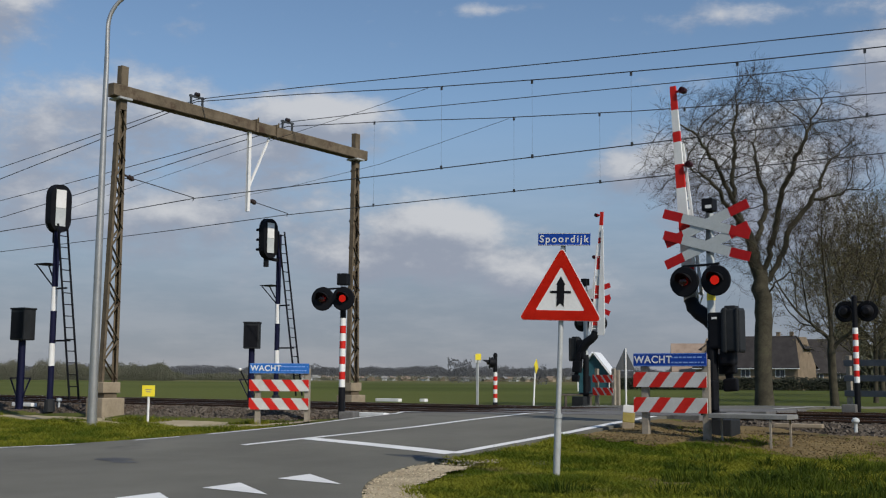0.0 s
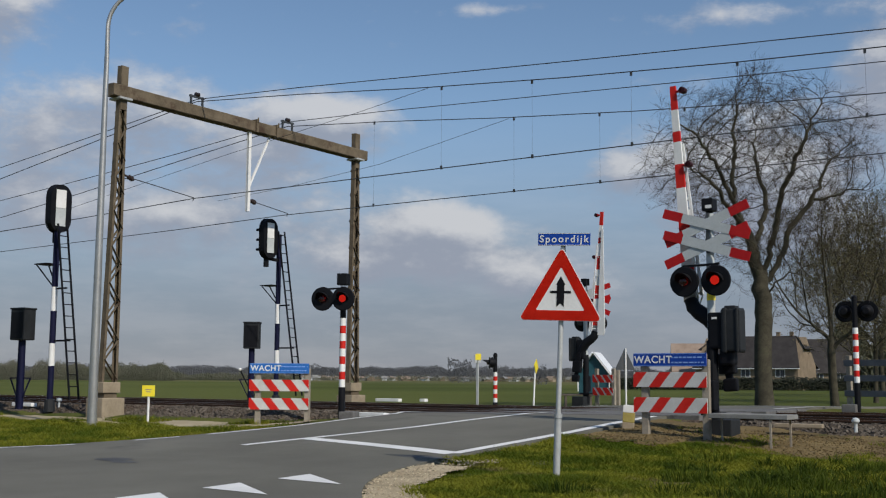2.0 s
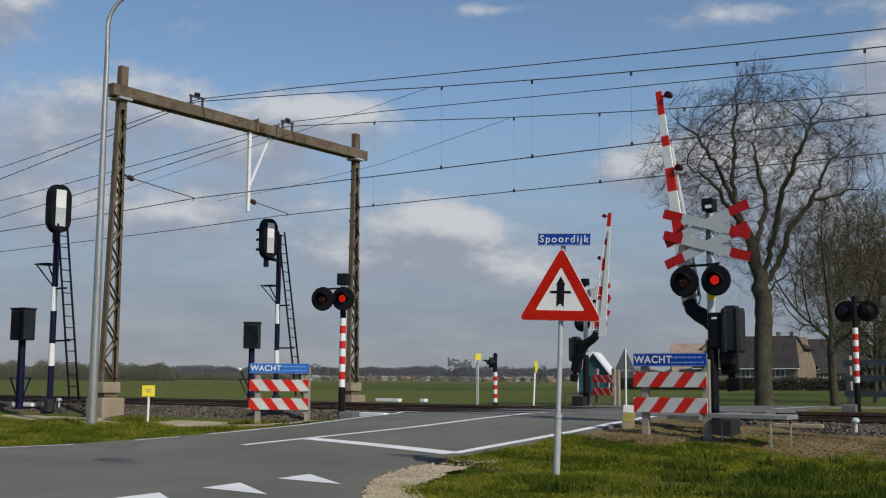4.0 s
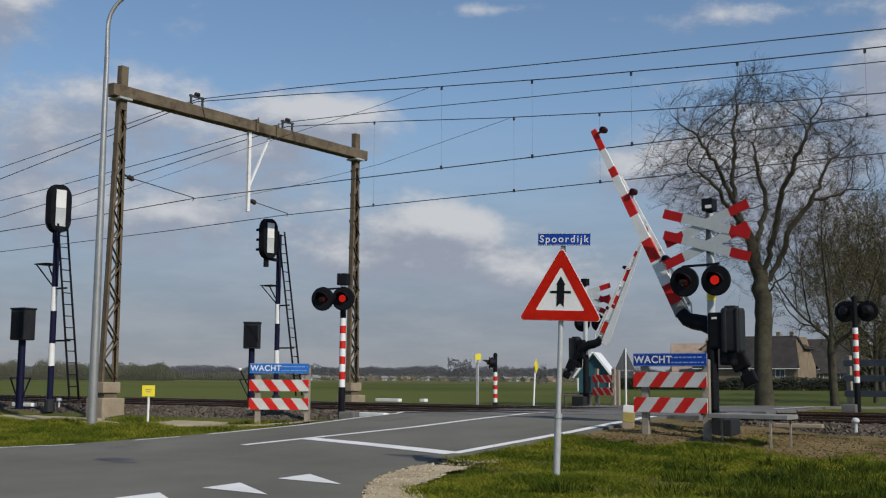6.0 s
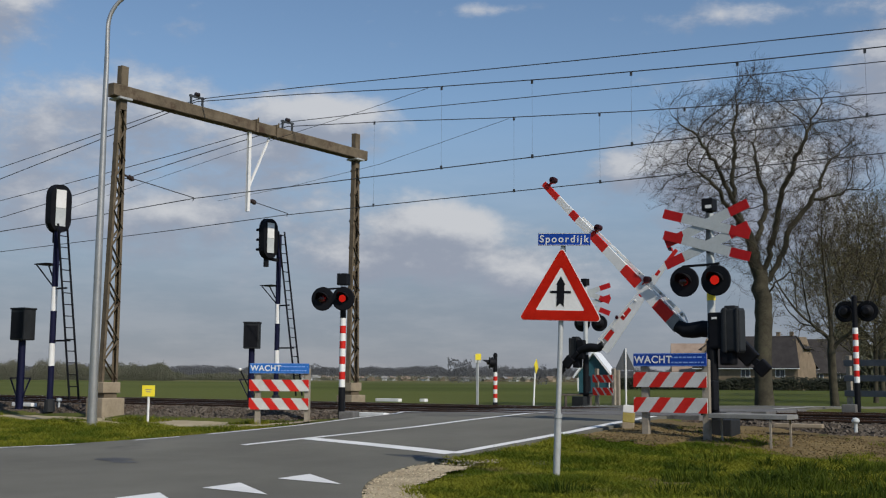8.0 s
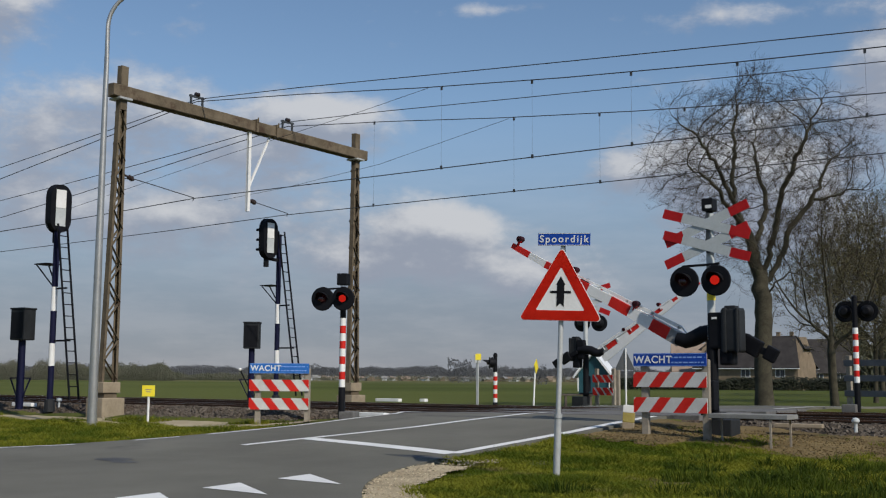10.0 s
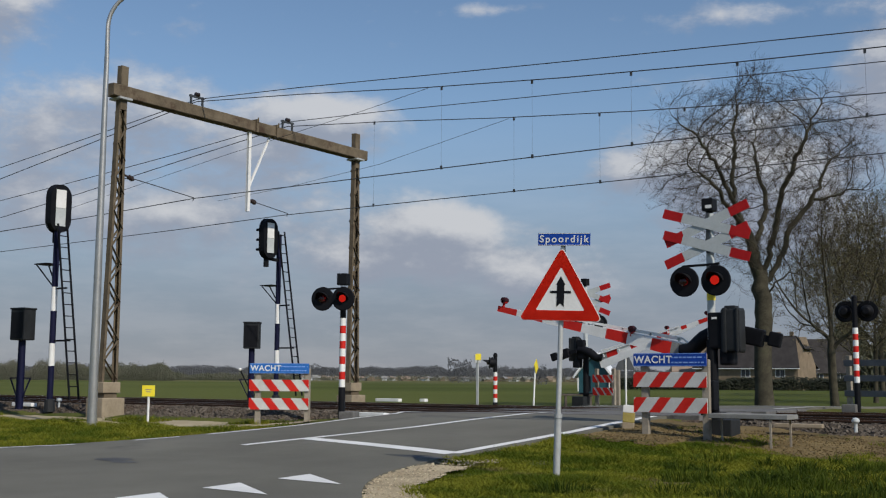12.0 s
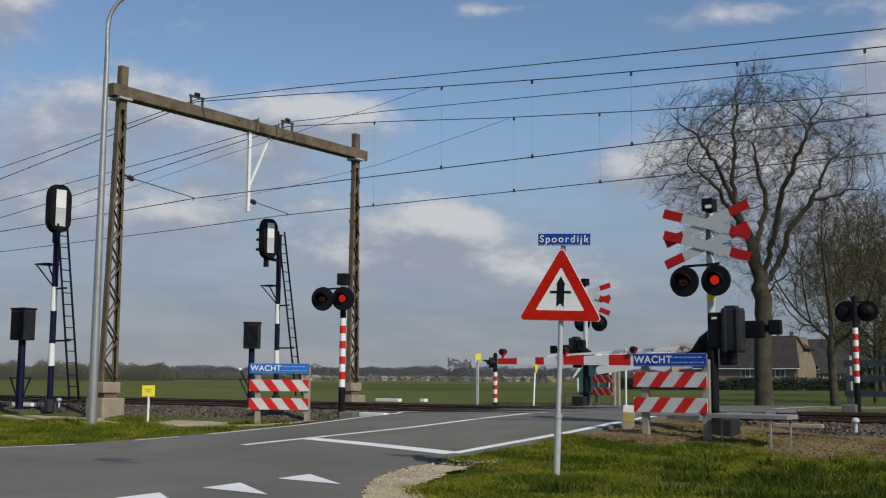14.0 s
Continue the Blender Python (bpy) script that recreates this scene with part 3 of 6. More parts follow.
def portal():
    t = thing("catenary_portal", "weathered brown steel lattice portal carrying the overhead line", "portal", (-24, 0, 0))
    for y0, lean in ((-2.71, 0.085), (7.29, 0.0)):
        bm = BM()
        box(bm, (0.66, 0.72, 0.95), (-lean, y0 - 0.05, 0.3), None, 0.03)
        part("footing", bm, CONCRETE, t, "tan cast concrete footing")
        # narrow dark block fills the gap between footing and plinth
        bm = BM()
        box(bm, (0.26, 0.4, 0.16), (-lean, y0, 0.84))
        part("recess", bm, OLD_STEEL, t)
        bm = BM()
        box(bm, (0.36, 0.56, 0.28), (-lean, y0, 1.04), None, 0.02)
        part("plinth", bm, CONCRETE, t, "pale concrete plinth")
        post = new("post")
        post.parent = t
        post.matrix_basis = pose(-lean * 1.18, 0, 0, 0, math.degrees(lean * 1.6 / 9.0), 0)
        zb, zt, wb, wt, dx = 1.1, 9.62, 0.52, 0.24, 0.16

        def half(z):
            return (wb + (wt - wb) * min((z - zb) / (8.6 - zb), 1.0)) / 2
        for s in (-1, 1):
            bm = BM()
            e, k_ = dx / 2, 0.012
            prof = [(-e, 0), (e, 0), (e, -0.075), (e - k_, -0.075), (e - k_, -k_), (-e + k_, -k_), (-e + k_, -0.075), (-e, -0.075)]
            rings = [[bm.verts.new((x, y0 + s * (half(z) + y), z)) for x, y in prof] for z in (zb, 4.8, 8.6, zt)]
            for p, q in zip(rings, rings[1:]):
                for i in range(8):
                    bm.faces.new((p[i], p[(i + 1) % 8], q[(i + 1) % 8], q[i]))
            bm.faces.new(rings[0]), bm.faces.new(rings[-1])
            bmesh.ops.recalc_face_normals(bm, faces=bm.faces[:])
            part("channel", bm, OLD_STEEL, post)
        for e in (-1, 1):
            z, s = zb + 0.15, 1
            while z < 8.2:
                bm = BM()
                h = 0.34 + half(z) * 0.7
                z2 = min(z + h, 8.5)
                beam(bm, (e * 0.09, y0 + s * half(z) * 0.85, z), (e * 0.09, y0 - s * half(z2) * 0.85, z2), 0.075, 0.012)
                part("lacing_bar", bm, OLD_STEEL, post)
                z, s = z2, -s
        bm = BM()
        box(bm, (0.2, wt - 0.02, 1.2), (0, y0, 9.02), None, 0.01)
        part("head", bm, OLD_STEEL, post)
        bm = BM()
        box(bm, (0.46, 0.42, 0.06), (0, y0, 8.72), None, 0.01)
        part("bearing", bm, GALVANISED, t, "bright bearing plate under the girder")
    g = new("girder")
    g.parent = t
    bm = BM()
    plate(bm, [(-0.15, 8.75), (0.15, 8.75), (0.17, 8.77), (0.17, 9.06), (0.15, 9.08), (-0.15, 9.08), (-0.17, 9.06), (-0.17, 8.77)], -3.1, 7.73)
    part("beam", bm, OLD_STEEL, g)
    for y in (2.3, 3.2):
        bm = BM()
        box(bm, (0.34, 0.1, 0.4), (0.06, y, 8.93), None, 0.01)
        rod(bm, (0.24, y, 9.05), (0.24, y, 9.18), 0.02, seg=8)
        part("clamp", bm, OLD_STEEL, g)
    for y in TRACKS:
        h = new("insulator_bracket")
        h.parent = t
        bm = BM()
        for s in (-0.22, 0.22):
            beam(bm, (0, y + s, 9.08), (0, y + s, 9.4), 0.05, 0.05)
        box(bm, (0.06, 0.56, 0.05), (0, y, 9.36))
        part("bracket", bm, DARK_METAL, h)
        bm = BM()
        lathe(bm, [(0.03, 0), (0.07, 0.02), (0.07, 0.06), (0.04, 0.08), (0.07, 0.1), (0.07, 0.14), (0.03, 0.16)], (0, y - 0.07, 9.43), (0, 1, 0), 12)
        part("insulator", bm, INSULATOR, h)
    # drop post between the tracks, with its stay and the two registration arms
    d = new("drop_post")
    d.parent = t
    bm = BM()
    beam(bm, (0, 2.15, 8.78), (0, 2.15, 6.3), 0.07, 0.09)
    beam(bm, (0.06, 2.15, 8.78), (0.06, 2.15, 6.3), 0.02, 0.11)
    part("hanger", bm, WHITE_PAINT, d, "pale painted steel drop post")
    bm = BM()
    beam(bm, (0, 3.08, 8.78), (0, 2.2, 7.05), 0.05, 0.06)
    part("stay", bm, WHITE_PAINT, d)
    for name, ya, yb, za, zb in (("arm", -2.5, 0.0, 6.7, 6.42), ("arm", 2.2, 3.95, 6.68, 6.46)):
        a = new("registration_arm")
        a.parent = t
        bm = BM()
        rod(bm, (0, ya, za), (0, ya + 0.32, za - 0.1), 0.03, seg=8)
        lathe(bm, [(0.03, 0), (0.075, 0.03), (0.04, 0.06), (0.075, 0.09), (0.04, 0.12), (0.075, 0.15), (0.03, 0.19)], (0, ya + 0.12, za - 0.03), (0, 1, -0.3), 10)
        part("insulator", bm, INSULATOR, a)
        bm = BM()
        rod(bm, (0, ya + 0.3, za - 0.06), (0, yb, zb), 0.013, seg=6)
        rod(bm, (0, yb, zb), (0, yb - 0.03, zb - 0.1), 0.012, seg=6)
        part("tube", bm, DARK_METAL, a)


portal()


def wire(label, pts, r=0.011):
    """An overhead wire hung through points, with a little sag eased between them."""
    fine = []
    for a, b in zip(pts, pts[1:]):
        n = 10
        fine += [tuple(a[i] + (b[i] - a[i]) * j / n for i in range(3)) for j in range(n)]
    fine.append(pts[-1])
    ob = tube("overhead_wire", fine, r, WIRE)
    return tagged(ob, label, "wire", "overhead wires")


def sag(x, x0, z0, k1, k2):
    d = abs(x - x0)
    return z0 - k1 * d + k2 * d * d


def overhead():
    for ty, off, name in ((0.0, 0.0, "near"), (3.85, 0.0, "far")):
        def mess(x):
            if x >= -24:
                return sag(x, -23.5, 9.29, 0.122, 0.0020)
            return sag(x, -23.9, 9.25, 0.148, 0.0) if ty == 0 else sag(x, -23.9, 9.33, 0.145, 0.0013)

        def feed(x):
            if x >= -24:
                return sag(x, -23.5, 9.33, 0.0735, 0.0003) if ty == 0 else sag(x, -23.5, 9.4, 0.055, 0.0002)
            return sag(x, -23.9, 9.27, 0.109, 0.0) if ty == 0 else sag(x, -23.9, 9.36, 0.094, 0.0008)
        xs = [-62, -54, -46, -40, -34, -29, -24, -20, -16, -12, -8, -4, 0, 4, 8]
        con = [(x, ty, 6.4 if x >= -24 else 6.36 - (0.0305 if ty == 0 else 0.0168) * (-24 - x)) for x in xs]
        wire("contact wire hung under the messenger wire", con, 0.0125)
        wire("bare copper messenger wire with droppers", [(x, ty, mess(x)) for x in xs], 0.0125)
        wire("bare reinforcing feeder wire on the portal", [(x, ty, feed(x)) for x in xs], 0.0115)
        for x in ((-15.4, -12.85, -10.35, -7.95, -5.4) if ty == 0 else (-20.5, -15.65, -13.05, -10.7)):
            bm = BM()
            rod(bm, (x, ty, 6.4), (x, ty, mess(x)), 0.0026, seg=4)
            for z in (6.42, mess(x) - 0.04):
                box(bm, (0.05, 0.03, 0.09), (x, ty, z))
            tagged(part("dropper", bm, WIRE), "thin dropper wire with clamps between overhead wires", "wire", "droppers")

    for pts in (((-15.7, 0, 8.47), (-18.0, 0, 8.13), (-22.6, 0, 7.55), (-30, 0, 6.5)), ((-15.8, 3.85, 8.44), (-20.3, 3.85, 7.63), (-23.9, 3.85, 7.28), (-27, 3.85, 7.1))):
        wire("thin slack wire crossing below the girder", [tuple(p) for p in pts], 0.006)


overhead()


# ---------------------------------------------------------------- crossing equipment
FLIPS = []      # lamp inserts that turn: (object, rest place, True where it is lit first)


def lamp_head(parent, x, z, y=-0.16, lit_first=False, keyed=True, size=1.0):
    """A round black lamp: backing disc, casing, hood and the turning red insert."""
    h = new("flashing_lamp")
    h.parent = parent
    h.location = (x, y, z)
    bm = BM()
    r = 0.265 * size
    lathe(bm, [(r - 0.02, 0), (r, 0.008), (r, 0.022), (r - 0.02, 0.03)], (0, 0.0, 0), (0, -1, 0), 32)
    part("backing", bm, BLACK_PAINT, h)
    bm = BM()
    lathe(bm, [(0.16, 0), (0.15, 0.1), (0.08, 0.18)], (0, 0.0, 0), (0, 1, 0), 20)
    part("casing", bm, BLACK_PAINT, h, smooth=True)
    bm = BM()
    n = 18
    ra, prev = 0.14 * size, None
    for i in range(n + 1):
        a = math.pi * (-0.02 + 1.04 * i / n)
        reach = 0.05 + 0.17 * math.sin(max(0, min(math.pi, a)))
        c, s = math.cos(a), math.sin(a)
        now = [bm.verts.new((c * ra, -0.03, s * ra)), bm.verts.new((c * ra, -0.03 - reach, s * ra)), bm.verts.new((c * (ra - 0.008), -0.03 - reach, s * (ra - 0.008))), bm.verts.new((c * (ra - 0.008), -0.03, s * (ra - 0.008)))]
        if prev:
            for j in range(4):
                bm.faces.new((prev[j], prev[(j + 1) % 4], now[(j + 1) % 4], now[j]))
        prev = now
    bmesh.ops.recalc_face_normals(bm, faces=bm.faces[:])
    part("hood", bm, BLACK_PAINT, h)
    bm = BM()
    rl = 0.08 * size
    lathe(bm, [(rl, 0), (rl * 0.97, 0.012), (rl * 0.7, 0.03), (rl * 0.3, 0.038)], (0, 0, 0), (0, -1, 0), 20, 0)
    lathe(bm, [(rl, 0.001), (rl * 0.97, 0.012), (rl * 0.7, 0.03), (rl * 0.3, 0.038)], (0, 0, 0), (0, 1, 0), 20, 1)
    lens = part("lens", bm, [LENS_ON, LENS_OFF] if keyed else [LENS_OFF, LENS_OFF], h, "red lens of a flashing warning lamp", smooth=True)
    lens.location = (0, -0.075, 0)
    if keyed:
        FLIPS.append((lens, (0, -0.075, 0), lit_first))
    else:
        lens.rotation_euler = (0, 0, math.pi)
    return h


def bands(parent, r, zs, colours, name="band", seg=16):
    for (a, b), mt in zip(zip(zs, zs[1:]), colours):
        bm = BM()
        rod(bm, (0, 0, a), (0, 0, b), r, seg=seg)
        part(name, bm, mt, parent, smooth=True)


def slat(bm, length, w, y, ang, cut, mi_mid, mi_end, at=(0, 0)):
    """One arm of a cross with red ends."""
    c, s = math.cos(ang), math.sin(ang)

    def put(u0, u1, mi):
        pts = [(u0, -w / 2), (u1, -w / 2), (u1, w / 2), (u0, w / 2)]
        plate(bm, [(at[0] + u * c - v * s, at[1] + u * s + v * c) for u, v in pts], y, y + 0.012, mi)
    h = length / 2
    put(-h, -h + cut, mi_end), put(-h + cut, h - cut, mi_mid), put(h - cut, h, mi_end)


ARMS = []


def barrier(at, rz, keyed, head_turn=0.0):
    """A half-barrier machine: post, cross, lamps, drive box and the swinging boom. The boom reaches along local -x."""
    t = thing("level_crossing_barrier", "half-barrier machine with red-white boom, double cross and flashing lamps", "barrier", at, rz, "crossing barriers")
    # footing in dark box paint: the platform's shade is put into its colour
    bm = BM()
    box(bm, (0.42, 0.45, 0.36), (0.14, 0.1, 0.04), None, 0.02)
    part("footing", bm, GREY_BOX, t, "footing block, coloured dark for the platform's shade")
    bm = BM()
    box(bm, (0.34, 0.3, 0.06), (0, 0, 0.31), None, 0.01)
    rod(bm, (0, 0, 0), (0, 0, 1.55), 0.1, 0.095, 16)
    box(bm, (0.16, 0.2, 0.5), (0.02, -0.12, 0.62), None, 0.02)
    part("base", bm, BLACK_PAINT, t)
    bm = BM()
    rod(bm, (0, 0, 1.5), (0, 0, 3.75), 0.07, 0.068, 20)
    part("pole", bm, CROSS_WHITE, t, "grey-white painted steel pole", smooth=True)
    if keyed:
        bm = BM()
        rod(bm, (0, 0, 2.24), (0, 0, 2.36), 0.075, 0.075, 20)
        part("sleeve", bm, YELLOW, t, "yellow band round the pole", smooth=True)
    bm = BM()
    rod(bm, (0, 0, 3.7), (0, 0, 3.82), 0.06, seg=12)
    box(bm, (0.2, 0.24, 0.22), (0, 0, 3.9), None, 0.02)
    part("bell", bm, BLACK_PAINT, t)
    bm = BM()
    box(bm, (0.11, 0.006, 0.055), (0.03, -0.124, 3.86))
    part("bell_plate", bm, WHITE_PAINT, t)
    # double cross
    c = new("cross")
    c.parent = t
    turned = pose(0, 0, 0, 0, 0, head_turn)
    c.matrix_basis = turned
    for k_, (zc, y) in enumerate(((3.56, -0.12), (3.18, -0.13))):
        for a in (-17, 22) if k_ == 0 else (-17, 22):
            bm = BM()
            slat(bm, 1.62, 0.165, y - (0.016 if a < 0 else 0), radians(a), 0.36, 0, 1, (-0.02, zc))
            part("slat", bm, [CROSS_WHITE, RED_FILM], c)
    bm = BM()
    beam(bm, (0, -0.09, 3.05), (0, -0.09, 3.75), 0.06, 0.05)
    part("mount", bm, DARK_METAL, c)
    # lamps
    bm = BM()
    beam(bm, (-0.48, -0.1, 2.84), (0.2, -0.1, 2.86), 0.03, 0.04)
    beam(bm, (-0.41, -0.1, 2.84), (-0.41, -0.1, 2.5), 0.03, 0.04)
    part("lamp_bar", bm, BLACK_PAINT, t).matrix_basis = turned
    for x, first in ((-0.41, False), (0.16, True)):
        head = lamp_head(t, x, 2.57, lit_first=first, keyed=keyed)
        head.matrix_basis = turned @ head.matrix_basis
    # drive box behind the pole
    m = new("drive_unit")
    m.parent = t
    m.location = (0.07, 0, 0)
    bm = BM()
    box(bm, (0.34, 0.3, 0.72), (0.3, 0.02, 1.72), None, 0.035)
    box(bm, (0.07, 0.34, 0.76), (0.2, 0.02, 1.72), None, 0.02)
    box(bm, (0.05, 0.34, 0.76), (0.42, 0.02, 1.72), None, 0.02)
    box(bm, (0.2, 0.2, 0.08), (0.28, 0.02, 2.1), None, 0.02)
    part("housing", bm, GREY_BOX, m)
    bm = BM()
    box(bm, (0.26, 0.34, 0.62), (0.02, 0.06, 1.72), None, 0.04)
    box(bm, (0.24, 0.26, 0.3), (0.2, 0.05, 1.28), None, 0.04)
    part("gearbox", bm, BLACK_PAINT, m)
    bm = BM()
    box(bm, (0.09, 0.006, 0.035), (0.02, -0.118, 1.93))
    part("label_plate", bm, WHITE_PAINT, m)
    # boom: pivots at local (0.08, 0.12, 1.71)
    arm = new("boom")
    arm.parent = t
    ARMS.append(arm)
    L, o = 4.47, -0.47
    pts = [(0.08, 0.02, 0.02), (-0.08, 0.02, -0.05), (-0.25, 0.02, -0.18), (-0.36, 0.02, -0.33), (-0.46, 0.02, -0.43), (-0.62, 0.02, o)]
    tube("crank", pts, [0.14, 0.145, 0.145, 0.14, 0.13, 0.115], BLACK_PAINT, arm, 12, True)
    # flat tapering boom in painted lengths, red at both ends
    cuts = [0.56, 0.8, 1.18, 1.66, 2.09, 2.6, 3.03, 3.44, 3.63, 4.03, 4.47]
    cols = [GREY_CONCRETE, RED_PAINT, WHITE_PAINT, RED_PAINT, WHITE_PAINT, RED_PAINT, WHITE_PAINT, RED_PAINT, WHITE_PAINT, RED_PAINT]
    for (x0, x1), mt in zip(zip(cuts, cuts[1:]), cols):
        bm = BM()
        h0, h1 = 0.25 - 0.032 * x0, 0.25 - 0.032 * x1
        plate(bm, [(-x0, o - h0 / 2), (-x1, o - h1 / 2), (-x1, o + h1 / 2), (-x0, o + h0 / 2)], -0.02, 0.025)
        part("boom_length", bm, mt, arm)
    # stay along the top of the boom
    bm = BM()
    plate(bm, [(-0.66, o + 0.17), (-3.4, o + 0.075), (-3.4, o + 0.105), (-0.66, o + 0.235)], 0.03, 0.055)
    rod(bm, (-0.5, 0.045, o + 0.13), (-2.2, 0.045, o + 0.095), 0.018, seg=8)
    rod(bm, (-0.5, 0.045, o + 0.15), (-0.68, 0.045, o + 0.23), 0.016, seg=8)
    for x, h in ((-0.7, 0.21), (-1.25, 0.19), (-1.8, 0.16), (-2.4, 0.13), (-3.0, 0.1)):
        beam(bm, (x, 0.04, o), (x, 0.04, o + h), 0.03, 0.02)
    part("stay", bm, WHITE_PAINT, arm)
    # far boom only: added white plate stands in for its sunlit side face
    if not keyed:
        bm = BM()
        plate(bm, [(-0.5, o - 0.3), (-0.62, o - 0.34), (-3.9, o - 0.1), (-3.9, o - 0.04), (-0.5, o - 0.08)], 0.03, 0.06)
        part("side_plate", bm, WHITE_PAINT, arm, "white plate added along the far boom for its sunlit side face")
    for x in (-4.36, -3.0, -1.6):
        l = new("boom_lamp")
        l.parent = arm
        bm = BM()
        rod(bm, (x, 0, o + 0.05), (x, 0, o + 0.12), 0.025, seg=8)
        lathe(bm, [(0.05, -0.05), (0.055, -0.03), (0.055, 0.03), (0.05, 0.05)], (x, 0, o + 0.165), (0, 1, 0), 14)
        part("lamp_body", bm, RED_FILM, l)
        for s in (-1, 1):
            bm = BM()
            lathe(bm, [(0.05, 0.05), (0.045, 0.062), (0.02, 0.07)], (x, 0, o + 0.165), (0, s, 0), 14)
            part("lens", bm, ARM_LENS, l)
        bm = BM()
        lathe(bm, [(0.056, -0.07), (0.062, 0.0), (0.056, 0.07)], (x, 0, o + 0.185), (0, 1, 0), 12)
        part("cap", bm, LAMP_CAP, l)
    # counterweights swing on the other side
    bm = BM()
    beam(bm, (0.1, 0.2, -0.02), (0.95, 0.2, 0.06), 0.06, 0.12)
    box(bm, (0.22, 0.12, 0.25), (0.92, 0.2, 0.06), None, 0.03)
    box(bm, (0.36, 0.14, 0.3), (0.55, 0.2, 0.03), None, 0.03)
    part("counterweight", bm, BLACK_PAINT, arm)
    arm.location = (0.08, 0.12, 1.71)
    return t


barrier((-7.22, -3.62, 0.44), 0, True)
barrier((-16.95, 10.5, 0.57), 180, False, 12)


def warning_post(at, rz, height, keyed, label, foot=True, size=1.0, spread=(-0.42, 0.06), pitch=0.185, bell=True):
    """A striped pole with two flashing lamps and a bell box."""
    t = thing("warning_light_post", label, "warning light", at, rz, "warning light posts")
    if foot:
        bm = BM()
        box(bm, (0.34, 0.42, 0.3), (0.16, 0.05, 0.0), None, 0.02)
        part("footing", bm, GREY_CONCRETE_DARK, t)
    low = 0.68 if height > 2.5 else 0.05
    bm = BM()
    rod(bm, (0, 0, -0.1), (0, 0, low), 0.075, seg=16)
    part("sleeve", bm, BLACK_PAINT, t, smooth=True)
    zs, z = [low], low
    top = height - 1.0 * size
    n = int((top - low) / pitch)
    for i in range(n + 1):
        z = low + (top - low) * (i + 1) / (n + 1)
        zs.append(z)
    bands(t, 0.068, zs, [WHITE_PAINT if i % 2 == 0 else RED_PAINT for i in range(n + 1)], "stripe")
    bm = BM()
    rod(bm, (0, 0, top), (0, 0, height - 0.3 * size), 0.065, seg=14)
    part("head_pole", bm, BLACK_PAINT, t, smooth=True)
    bm = BM()
    if bell:
        box(bm, (0.24 * size, 0.24 * size, 0.26 * size), (0, 0, height - 0.14 * size), None, 0.02)
    else:
        lathe(bm, [(0.065, 0), (0.075, 0.02), (0.07, 0.1), (0.03, 0.14)], (0, 0, height - 0.32 * size), (0, 0, 1), 14)
    part("bell" if bell else "cap", bm, BLACK_PAINT, t)
    zl = height - 0.58 * size
    bm = BM()
    beam(bm, ((spread[0] - 0.08) * size, -0.1, zl + 0.22 * size), ((spread[1] + 0.04) * size, -0.1, zl + 0.24 * size), 0.03, 0.04)
    part("lamp_bar", bm, BLACK_PAINT, t)
    lamp_head(t, spread[0] * size, zl, lit_first=False, keyed=keyed, size=size)
    lamp_head(t, spread[1] * size, zl, lit_first=True, keyed=keyed, size=size)
    return t


warning_post((-16.05, -2.85, 0.44), 20, 3.2, True, "red-white striped warning post with two red flashing lamps")
warning_post((-7.57, 6.95, 0.6), 180, 3.05, False, "red-white striped warning post seen from behind", spread=(-0.27, 0.27), pitch=0.155, bell=False)
warning_post((-19.7, 9.4, 0.52), -55, 1.75, False, "short red-white striped warning post facing a side path", foot=False, size=0.72, pitch=0.155, bell=False)


def text_bars(parent, x0, x1, y, z, h):
    rng = random.Random(int((x0 + z) * 1000))
    x = x0
    while x < x1:
        w = rng.uniform(0.03, 0.09)
        bm = BM()
        box(bm, (min(w, x1 - x), 0.003, h), (x + w / 2, y, z))
        part("text_bar", bm, LIGHT_BLUE, parent)
        x += w + 0.02


def clip_x(poly, lo, hi):
    """A polygon cut to lo <= x <= hi."""
    for lim, sgn in ((lo, 1), (hi, -1)):
        out = []
        for a, b in zip(poly, poly[1:] + poly[:1]):
            ia, ib = (a[0] - lim) * sgn >= 0, (b[0] - lim) * sgn >= 0
            if ia:
                out.append(a)
            if ia != ib:
                t = (lim - a[0]) / (b[0] - a[0])
                out.append((lim, a[1] + (b[1] - a[1]) * t))
        poly = out
        if not poly:
            break
    return poly


